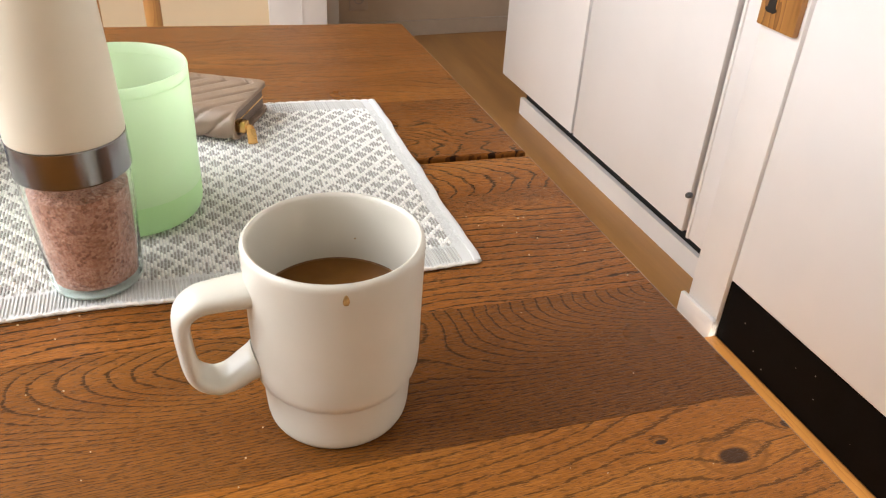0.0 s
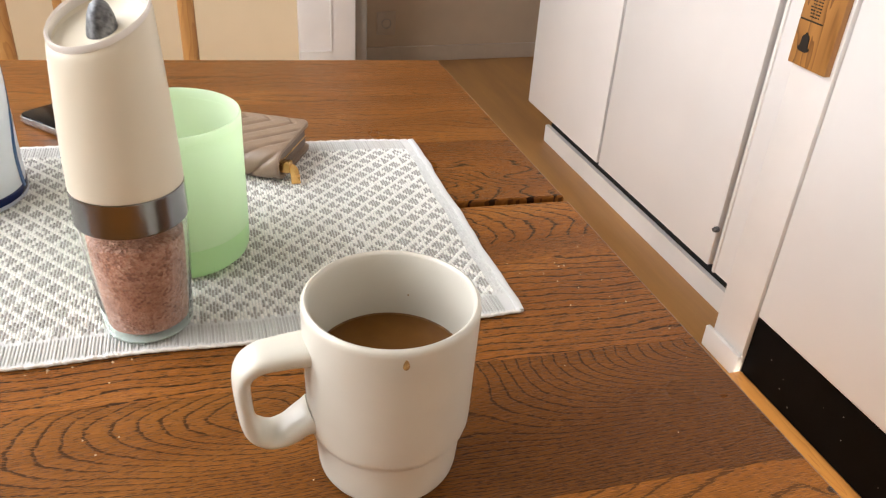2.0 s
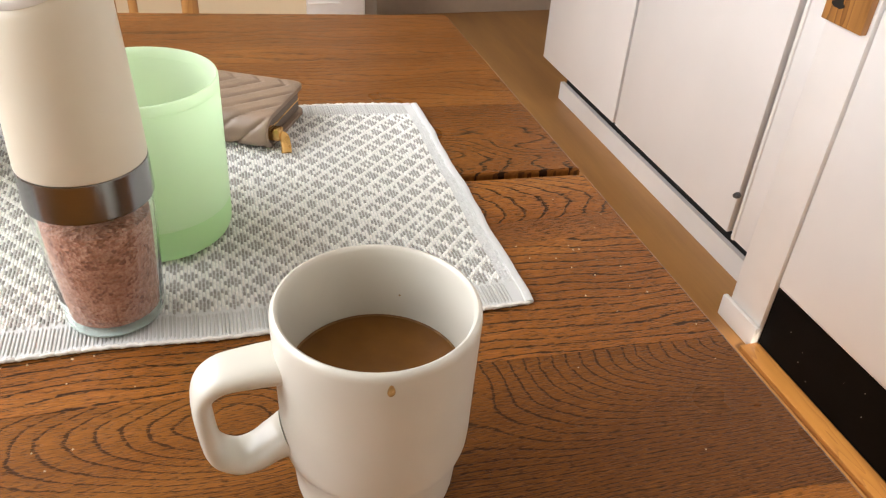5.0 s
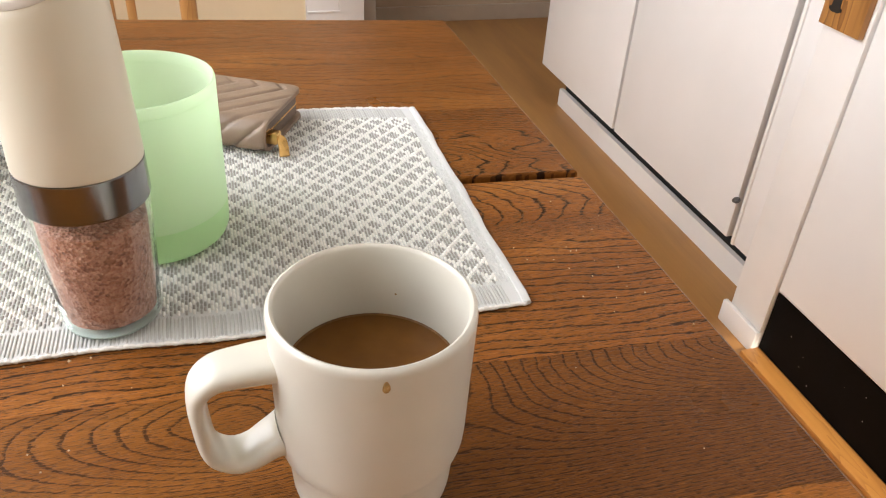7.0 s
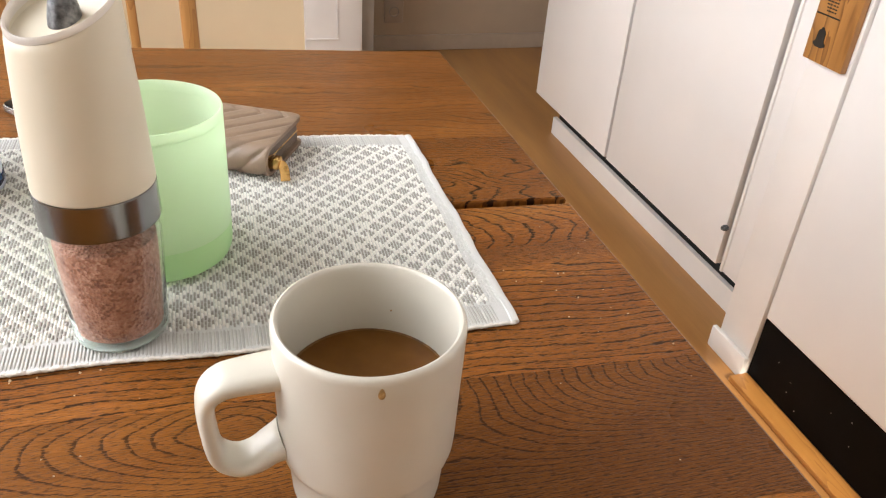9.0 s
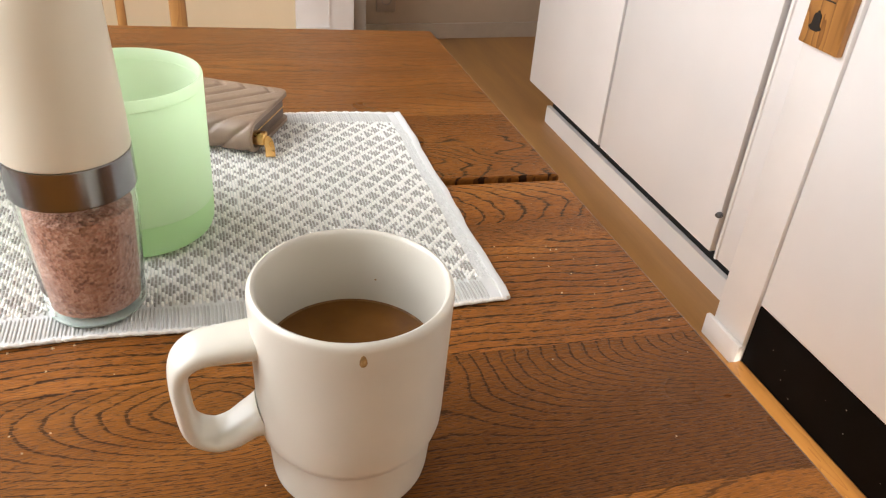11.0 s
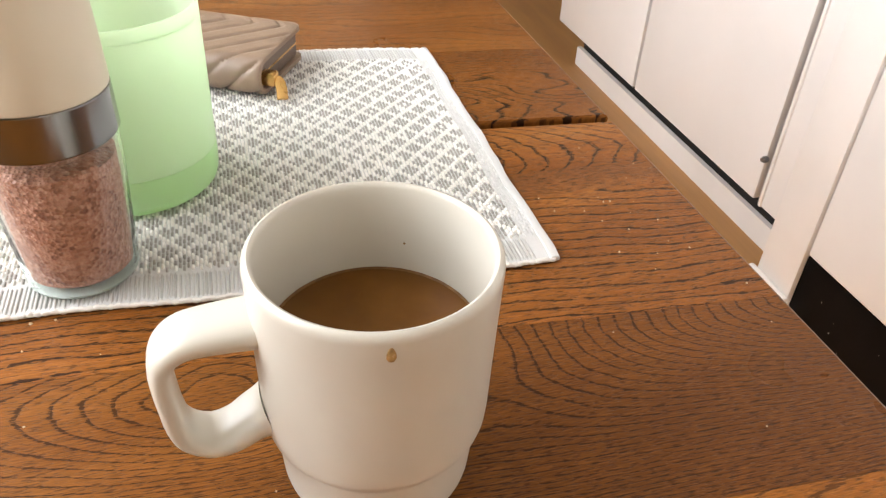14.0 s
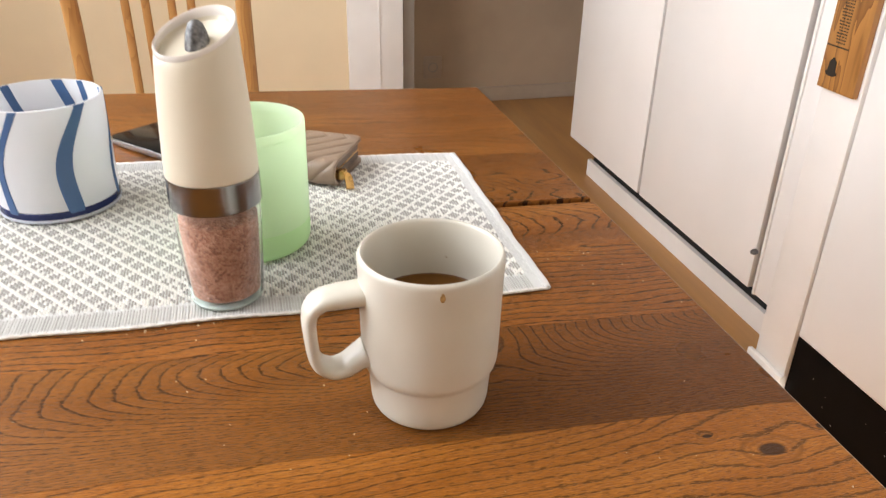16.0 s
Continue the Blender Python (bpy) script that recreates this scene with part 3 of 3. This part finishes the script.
for k in range(len(JOINTS) - 1):
    g0 = 0.0048 if JOINTS[k][0] == 0.677 else (0.0006 if k == 0 else 0.00012)
    g1 = 0.0048 if JOINTS[k + 1][0] == 0.677 else (0.0006 if k == len(JOINTS) - 2 else 0.00012)
    plank(JOINTS[k], JOINTS[k + 1], g0, g1, {3: WOOD_KNOT, 4: WOOD_MUG, 5: WOOD_STRAIGHT, 6: WOOD_FAR, 7: WOOD_BACK, 8: WOOD_BACK}.get(k, WOOD))
# added board under the leaf joint, blocks light so the gap stays dark
part("slide_rail", box(LEFT + 0.12, EDGE - 0.10, 0.66, 0.76, 0.662, 0.6915), WOOD, table)
part("apron", box(LEFT + 0.08, EDGE - 0.07, -0.30, -0.275, 0.60, 0.691, 0.003), WOOD, table)
part("apron", box(LEFT + 0.08, EDGE - 0.07, 0.955, 0.98, 0.60, 0.691, 0.003), WOOD, table)
part("apron", box(EDGE - 0.095, EDGE - 0.07, -0.274, 0.954, 0.60, 0.691, 0.003), WOOD, table)
part("apron", box(LEFT + 0.08, LEFT + 0.105, -0.274, 0.954, 0.60, 0.691, 0.003), WOOD, table)
for lx in (LEFT + 0.115, EDGE - 0.165):
    for ly in (-0.265, 0.885):
        part("leg", box(lx, lx + 0.06, ly, ly + 0.06, 0, 0.691, 0.004), WOOD, table)

# ---- woven mat ----
MAT_L = -0.15


def mat_point(u, v):
    """u: 0 left to 1 right, v: 0 front to 1 back, as the mat lies on the table."""
    front = Vector((MAT_L + u * (0.319 - MAT_L), 0.521 + (1 - u) * (0.319 - MAT_L) * 0.040))
    back = Vector((MAT_L + u * (0.321 - MAT_L), 0.821 + (1 - u) * (0.321 - MAT_L) * 0.112))
    p = front.lerp(back, v)
    p.x += u ** 6 * (0.0007 * math.sin(v * 17.0) + 0.0004 * math.sin(v * 41.0))
    p.y += 0.0012 * math.sin(u * 23.0) * (2 * v - 1)
    return p


rug = base("placemat", pose(0, 0, TOP), "white and grey woven cotton placemat with a diamond pattern", "placemat")
under = bmesh.new()
NB = 40
low = [[under.verts.new((*mat_point(i / NB, v), z)) for i in range(NB + 1)] for v, z in ((0.0, 0.0003), (0.0, 0.0022), (1.0, 0.0022), (1.0, 0.0003))]
for a, b in zip(low, low[1:]):
    for i in range(NB):
        under.faces.new((a[i], a[i + 1], b[i + 1], b[i]))
part("backing", under, PALE_THREAD, rug)
verts, faces, slots = [], [], []
rng_mat = random.Random(11)
NU, NV = 221, 55


def stitch(u, v, du, dv, lift, slot):
    """One raised float of yarn: a rounded bead of ten faces."""
    c = mat_point(u, v)
    ex, ey = mat_point(u + du, v) - c, mat_point(u, v + dv) - c
    k = len(verts)
    ox, oy = random.uniform(-0.12, 0.12), random.uniform(-0.1, 0.1)
    for a, b, z in ((-1, -0.8, 0.0016), (1, -0.8, 0.0016), (1, 0.8, 0.0016), (-1, 0.8, 0.0016), (-0.7, -0.75, lift - 0.0005), (0.7, -0.75, lift - 0.0005), (0.7, 0.75, lift - 0.0005),
                    (-0.7, 0.75, lift - 0.0005), (0.0, -0.7, lift), (0.0, 0.7, lift), (0.0, -1.05, 0.0018), (0.0, 1.05, 0.0018)):
        q = c + ex * (a + ox) + ey * (b + oy)
        verts.append((q.x, q.y, z))
    for f in ((4, 8, 9, 7), (8, 5, 6, 9), (0, 4, 7, 3), (5, 1, 2, 6), (0, 10, 8, 4), (10, 1, 5, 8), (7, 9, 11, 3), (9, 6, 2, 11)):
        faces.append(tuple(k + i for i in f))
        slots.append(slot)


for i in range(NU):
    u = (i + 0.5) / NU
    for v0, v1 in ((0.004, 0.076), (0.924, 0.996)):
        if i < NU - 5:
            stitch(u, (v0 + v1) / 2, 0.44 / NU, (v1 - v0) / 2, 0.0031 - 0.0002 * (i % 2), 3)
for j in range(NV):
    for i in range(NU):
        u, v = (i + 0.5) / NU, 0.078 + 0.844 * (j + 0.5 + 0.5 * (i % 2) - 0.25) / NV
        du, dv = 0.47 / NU, 0.844 * 0.44 / NV
        if i >= NU - 5:
            stitch(u, v, du, dv, 0.0028, 2)
            continue
        row = j + 0.5 * (i % 2)
        a, b = ((i + 2) / 8 + (row - 1) / 4) % 1.0, ((i + 2) / 8 - (row - 1) / 4) % 1.0
        white = min(a, 1 - a, b, 1 - b) < 0.12
        stitch(u, v, du * (1.0 if white else 0.86), dv, 0.0036 if white else 0.0032, 0 if white or rng_mat.random() < 0.10 else 1)
me = bpy.data.meshes.new("weave")
me.from_pydata(verts, [], faces)
for m in (WHITE_THREAD, GREY_THREAD, PALE_THREAD, BAND_THREAD):
    me.materials.append(m)
me.polygons.foreach_set("material_index", slots)
me.polygons.foreach_set("use_smooth", [True] * len(me.polygons))
weave = new("weave", me)
weave.parent = rug
tagged(weave, "raised white and grey yarn floats", kind="stuff")
hem = [Vector((*mat_point(1.0, k / 30), 0.0020 + 0.0003 * math.sin(k * 1.9))) for k in range(31)]
part("hem", sweep(hem, (1, 0, 0), 0.0058, 0.0034, 10), PALE_THREAD, rug, "pale folded side hem")
for v in (0.0, 1.0):
    cord = [Vector((*mat_point(k / 780, v), 0.0019 + 0.0003 * math.sin(k * 0.37))) for k in range(781)]
    swell = [0.0019 + 0.0010 * abs(math.sin(math.pi * k / 6 + 0.6 * math.sin(k * 0.11))) for k in range(781)]
    part("hem", sweep(cord, (0, 0, 1), swell, swell, 8, 2.0), CORD_THREAD, rug, "twisted cream edge cord")

# ---- mug ----
mug = base("coffee_mug", pose(0.200, 0.416, TOP), "off-white stoneware stacking mug half full of milky coffee", "mug")
shell = [(0, 0.0035), (0.0275, 0.0035), (0.0288, 0.0004), (0.0305, 0.0), (0.0325, 0.0005), (0.0342, 0.0018), (0.0353, 0.0040), (0.0359, 0.0070), (0.0365, 0.0150), (0.0370, 0.0268), (0.0373, 0.0280), (0.0384, 0.0292),
         (0.0398, 0.0314), (0.0406, 0.0345), (0.0410, 0.040), (0.0414, 0.065), (0.0420, 0.092), (0.0423, 0.1000), (0.0420, 0.1020), (0.0412, 0.1033), (0.0402, 0.1037), (0.0393, 0.1032), (0.0387, 0.1018), (0.0384, 0.098),
         (0.0380, 0.080), (0.0374, 0.045), (0.0350, 0.032), (0.0325, 0.012), (0.029, 0.008), (0, 0.0075)]
part("body", lathe(shell, 96), CERAMIC, mug)
grip = smooth_path([(0.0398, 0, 0.0815), (0.052, 0, 0.0815), (0.0640, 0, 0.0800), (0.0706, 0, 0.0725), (0.0708, 0, 0.0560), (0.0684, 0, 0.0405), (0.0604, 0, 0.0334), (0.0520, 0, 0.0340), (0.0445, 0, 0.0385), (0.0386, 0, 0.0410)], 7)
part("handle", sweep(grip, (0, 1, 0), [0.0220 - 0.0030 * math.sin(math.pi * k / (len(grip) - 1)) for k in range(len(grip))],
                     [0.0118 - 0.0042 * math.sin(math.pi * k / (len(grip) - 1)) + 0.005 * (max(0, k - len(grip) + 9) / 9) ** 2 for k in range(len(grip))], 20), CERAMIC, mug, "squared loop handle", pose(0, 0, 0, 0, 0, 183))
coffee = tagged(part("coffee", lathe([(0, 0.0), (0.0365, 0.0), (0.0374, 0.0004), (0.0374, -0.010), (0, -0.010)], 64), COFFEE, at=pose(0.200, 0.416, TOP + 0.066)), "milky brown coffee filling the lower part of the mug", "coffee")
part("edge_ring", lathe([(0.0366, 0.00035), (0.0371, 0.0009), (0.03745, 0.0009), (0.03745, 0.0)], 64, True), DRIED, coffee, "thin dried ring at the coffee's edge")
part("drip", lathe([(0, 0.004), (0.0009, 0.003), (0.0017, 0.0005), (0.0018, -0.0015), (0.0011, -0.003), (0, -0.0035)], 14), STAIN, mug, "dried brown coffee drip", pose(-0.0035, -0.0420, 0.0965) @ Matrix.Diagonal((0.85, 0.42, 0.8, 1)))

for k, (a, zz, s0) in enumerate(((62, 0.0790, 0.0005),)):
    part("coffee_speck", lathe([(0, s0), (s0 * 0.8, s0 * 0.5), (s0, 0), (0, 0)], 8), STAIN, mug, at=pose(0.0374 * math.cos(radians(a)), 0.0374 * math.sin(radians(a)), zz) @ pose(0, 0, 0, 0, -90, a))

# ---- salt grinder ----
AX, AY = 0.0788, 0.563
grinder = base("salt_grinder", pose(AX, AY, TOP + 0.0035) @ Matrix.Diagonal((1.02, 1.02, 1, 1)), "ivory electric salt grinder with a steel band and clear jar", "salt grinder")
jar = [(0.0250, 0.0025), (0.0262, 0.0025), (0.0300, 0.060), (0.0302, 0.078), (0.0290, 0.078), (0.0288, 0.060), (0.0256, 0.0052), (0.0249, 0.0036)]
glass_jar = part("jar", lathe(jar, 72, True), GLASS_JAR, grinder, "clear tapered jar")
glass_jar.visible_shadow = False
part("foot", lathe([(0, 0.0020), (0.0215, 0.0018), (0.0228, 0.0), (0.0240, 0.0), (0.0251, 0.0006), (0.0258, 0.0015), (0.0260, 0.0024), (0.0248, 0.0030), (0, 0.0034)], 72), JAR_FOOT, glass_jar, "thick pale green glass foot")
part("salt", lathe([(0, 0.0052), (0.0222, 0.0048), (0.0248, 0.0072), (0.0268, 0.060), (0.0269, 0.066), (0.020, 0.0685), (0, 0.067)], 72), SALT, grinder, "coarse pink rock salt")
part("band", lathe([(0.0285, 0.0775), (0.0309, 0.0775), (0.0312, 0.0777), (0.0313, 0.0781), (0.0313, 0.0786), (0.0311, 0.0980), (0.0311, 0.0984), (0.0310, 0.0987), (0.0307, 0.0988), (0.0285, 0.0988)], 72, True), STEEL, grinder, "brushed steel band")
cover = lathe([(0.0, 0.0990), (0.0306, 0.0990), (0.0309, 0.0993), (0.0310, 0.1000), (0.0306, 0.115), (0.0298, 0.135), (0.0287, 0.155), (0.0276, 0.174), (0.0268, 0.187), (0.0260, 0.1912), (0.0250, 0.1920), (0.0243, 0.191), (0.0236, 0.1870), (0.020, 0.1855), (0.0, 0.1850)], 72)
SLX, SLY = 0.30, 0.32


def slope(bm, z0, z1):
    for v in bm.verts:
        f = min(1, max(0, (v.co.z - z0) / (z1 - z0)))
        v.co.z += f * f * (v.co.x * SLX + v.co.y * SLY)
    return bm


shell_top = part("housing", slope(cover, 0.12, 0.188), IVORY, grinder, "smooth ivory housing with a slanted top")
part("rim", slope(lathe([(0.0236, 0.1895), (0.0262, 0.1916), (0.0263, 0.1940), (0.0257, 0.1950), (0.0243, 0.1938)], 72, True), 0.12, 0.188), CLEAR_SOFT, shell_top, "cloudy plastic rim")
part("motor_cone", lathe([(0, 0.0205), (0.0020, 0.0201), (0.0045, 0.0180), (0.0066, 0.0128), (0.0079, 0.006), (0.0085, 0.0), (0, 0.0)], 32), SILVER, shell_top, "pointed silver centre", pose(0.001, 0.001, 0.1808))

# ---- glasses ----
green = base("green_glass", pose(0.101, 0.648, TOP + 0.0035), "pale green frosted glass tumbler standing on the placemat", "glass tumbler")
part("wall", lathe([(0.0450, 0.0240), (0.0479, 0.0240), (0.0482, 0.05), (0.0487, 0.1000), (0.0467, 0.1000), (0.0458, 0.05)], 80, True), GREEN, green)
part("base", lathe([(0, 0.0), (0.0400, 0.0), (0.0436, 0.0010), (0.0460, 0.0032), (0.0472, 0.0065), (0.0477, 0.0110), (0.0479, 0.0239), (0.0450, 0.0239), (0.0440, 0.0150), (0.0420, 0.0118), (0.038, 0.0105), (0, 0.0100)], 80), GREEN_DEEP, green, "thick deeper green base")
part("lip", lathe([(0.0467, 0.1001), (0.0487, 0.1001), (0.0488, 0.1055), (0.0484, 0.1070), (0.0477, 0.1073), (0.0471, 0.1062)], 80, True), GREEN, green, "thin smooth lip")
blue = base("striped_glass", pose(-0.0705, 0.765, TOP + 0.0035) @ Matrix.Diagonal((1, 1, 1.05, 1)), "white frosted glass tumbler with wavy blue stripes", "glass tumbler")
part("cup", lathe([(0, 0.0064), (0.047, 0.0064), (0.0505, 0.008), (0.0513, 0.011), (0.0518, 0.06), (0.0520, 0.0955), (0.0513, 0.0975), (0.0500, 0.0978), (0.0492, 0.0965), (0.0490, 0.06), (0.0478, 0.015), (0.044, 0.012), (0, 0.012)], 80), MILK, blue)
part("foot", lathe([(0, 0.0), (0.047, 0.0), (0.0512, 0.001), (0.0522, 0.0022), (0.0517, 0.0042), (0, 0.0042)], 80), PALE_FOOT, blue, "thick clear glass foot")
part("foot_line", lathe([(0.0480, 0.0043), (0.0516, 0.0044), (0.0520, 0.0070), (0.0519, 0.0100), (0.0508, 0.0110), (0.0480, 0.0060)], 80, True), NAVY, blue, "dark blue line at the base")
for k, (ang, wid) in enumerate(((-68, 0.0135), (-128, 0.009), (-8, 0.006), (58, 0.011), (112, 0.010), (176, 0.010), (36, 0.007))):
    sm = bmesh.new()
    rows = []
    for i in range(25):
        z = 0.0085 + (0.0973 - 0.0085) * i / 24
        a = radians(ang) + 0.07 * math.cos(z * 60 + 0.4 * k) + 0.42 * (z / 0.1) ** 2.5
        hw = wid / 2 * (1 + 0.15 * math.sin(z * 40 + k * 2)) / 0.052
        rows.append([sm.verts.new(((0.0523 if abs(s) < 1 else 0.0512) * math.cos(a + s * hw), (0.0523 if abs(s) < 1 else 0.0512) * math.sin(a + s * hw), z)) for s in (-1, -0.8, 0, 0.8, 1)]
                    + [sm.verts.new(((0.0488) * math.cos(a + s * hw), 0.0488 * math.sin(a + s * hw), z)) for s in (1, 0, -1)])
    for p, q in zip(rows, rows[1:]):
        n = len(p)
        for c in range(n):
            sm.faces.new((p[c], p[(c + 1) % n], q[(c + 1) % n], q[c]))
    sm.faces.new(rows[0][::-1])
    sm.faces.new(rows[-1])
    bmesh.ops.recalc_face_normals(sm, faces=sm.faces[:])
    part("stripe", sm, BLUE, blue, "wavy dark blue stripe")

# ---- wallet ----
wal = base("wallet", pose(0.1280, 0.8165, TOP + 0.0035, 0, 0, 152), "quilted taupe leather wallet with a brass zip", "wallet")
WL, WD, WT = 0.164, 0.086, 0.0285


def wrap(s):
    """Point and outward normal of the cover's cross-section at s metres from the free edge of the upper side."""
    r = WT / 2
    flat = WD - r
    if s < flat:
        return Vector((0, -WD / 2 + s, WT)), Vector((0, 0, 1))
    if s < flat + math.pi * r:
        a = (s - flat) / r
        nrm = Vector((0, math.sin(a), math.cos(a)))
        return Vector((0, WD / 2 - r, r)) + nrm * r, nrm
    return Vector((0, WD / 2 - r - (s - flat - math.pi * r), 0)), Vector((0, 0, -1))


def quilted_cover():
    """One padded leather cover folded round the spine, with diagonal seams pressed in."""
    bm = bmesh.new()
    nx, ns = 84, 96
    total = 2 * (WD - WT / 2) + math.pi * WT / 2
    outer, inner = [], []
    for j in range(ns + 1):
        t = j / ns
        s = total * (t - 0.7 * math.sin(2 * math.pi * t) * 0.05)
        p, nrm = wrap(s)
        ro, ri = [], []
        for i in range(nx + 1):
            c = max(0, 1 - min(s, total - s) / 0.009)
            half = WL / 2 - 0.009 * (1 - math.sqrt(1 - c * c))
            x = math.sin((i / nx - 0.5) * math.pi) * half
            ex, es = min(1, (half - abs(x)) / 0.005), min(1, min(s, total - s) / 0.005)
            rim = (1 - math.sqrt(max(0, 1 - (1 - ex) ** 2))) + (1 - math.sqrt(max(0, 1 - (1 - es) ** 2)))
            k = (x - abs(s - 0.012) * 0.9 + 0.3) % 0.023 / 0.023
            seam = math.exp(-(min(k, 1 - k) / 0.075) ** 2)
            q = p + Vector((x, 0, 0))
            ro.append(bm.verts.new(q - nrm * (0.0012 * min(rim, 1.0) + 0.0024 * seam * ex * es)))
            ri.append(bm.verts.new(q - nrm * 0.0042))
        outer.append(ro)
        inner.append(ri)
    for j in range(ns):
        for i in range(nx):
            bm.faces.new((outer[j][i], outer[j][i + 1], outer[j + 1][i + 1], outer[j + 1][i]))
            bm.faces.new((inner[j][i], inner[j + 1][i], inner[j + 1][i + 1], inner[j][i + 1]))
        bm.faces.new((outer[j][0], outer[j + 1][0], inner[j + 1][0], inner[j][0]))
        bm.faces.new((outer[j][nx], inner[j][nx], inner[j + 1][nx], outer[j + 1][nx]))
    for i in range(nx):
        bm.faces.new((outer[0][i], inner[0][i], inner[0][i + 1], outer[0][i + 1]))
        bm.faces.new((outer[ns][i], outer[ns][i + 1], inner[ns][i + 1], inner[ns][i]))
    bmesh.ops.recalc_face_normals(bm, faces=bm.faces[:])
    return bm


part("cover", quilted_cover(), LEATHER, wal, "quilted taupe leather cover")
part("gusset", round_slab(WL - 0.006, WD - 0.012, 0.0046, WT - 0.0046, 0.004, 0.002), LEATHER_DARK, wal, "dark inner fold")
part("zip", round_slab(WL - 0.0054, WD - 0.0114, WT * 0.48, WT * 0.53, 0.004, 0.0004), GOLD, wal, "brass zip teeth")
part("slider", box(-0.006, 0.006, -0.004, 0.006, 0.007, 0.017, 0.002), GOLD, wal, at=pose(-WL / 2 - 0.001, WD / 2 - 0.016, 0))
part("pull", sweep(smooth_path([(0, 0, 0.013), (-0.004, 0.001, 0.0125), (-0.008, 0.006, 0.007), (-0.011, 0.012, 0.0022)]), (0.88, 0.47, 0), [0.0030 + 0.0050 * min(1, k / 12) for k in range(25)], 0.0022, 12), GOLD, wal, "brass zip pull", pose(-WL / 2 - 0.004, WD / 2 - 0.016, 0))

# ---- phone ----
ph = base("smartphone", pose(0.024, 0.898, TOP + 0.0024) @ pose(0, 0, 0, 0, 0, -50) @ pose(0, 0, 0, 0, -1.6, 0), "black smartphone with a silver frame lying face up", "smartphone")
part("frame", round_slab(0.150, 0.073, 0.0003, 0.0078, 0.011, 0.002), PHONE_RIM, ph, "silver metal frame")
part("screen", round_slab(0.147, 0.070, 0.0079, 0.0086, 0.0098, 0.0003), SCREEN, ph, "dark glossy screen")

# ---- crumbs ----
cv, cf = [], []
rng = random.Random(5)
spots = [(rng.uniform(-0.1, 0.42), rng.uniform(0.28, 0.66), 1.0) for k in range(80)]
spots += [(rng.uniform(-0.02, 0.10), rng.uniform(0.520, 0.530), 1.7) for k in range(7)] + [(rng.uniform(0.32, 0.40), rng.uniform(0.50, 0.60), 1.1) for k in range(16)]
for x, y, grow in spots:
    if y > 0.533 and x < 0.325 or (x - 0.2) ** 2 + (y - 0.416) ** 2 < 0.0016 or (x > 0.1 and x < 0.325 and y > 0.515):
        continue
    s = rng.uniform(0.0003, 0.0007) * grow
    a = rng.uniform(0, 3)
    b = len(cv)
    for p, q, z in ((1, 0, 0), (0, 1, 0), (-1, 0, 0), (0, -1, 0), (0.1, 0.1, 1.2)):
        cv.append((x + s * (p * math.cos(a) - q * math.sin(a)), y + s * (p * math.sin(a) + q * math.cos(a)), TOP + 0.0001 + s * z))
    cf += [(b, b + 1, b + 4), (b + 1, b + 2, b + 4), (b + 2, b + 3, b + 4), (b + 3, b, b + 4)]
cm = bpy.data.meshes.new("crumbs")
cm.from_pydata(cv, [], cf)
cm.materials.append(CRUMB)
tagged(new("crumbs", cm), "tiny pale bread crumbs scattered on the table", "crumbs", kind="stuff")
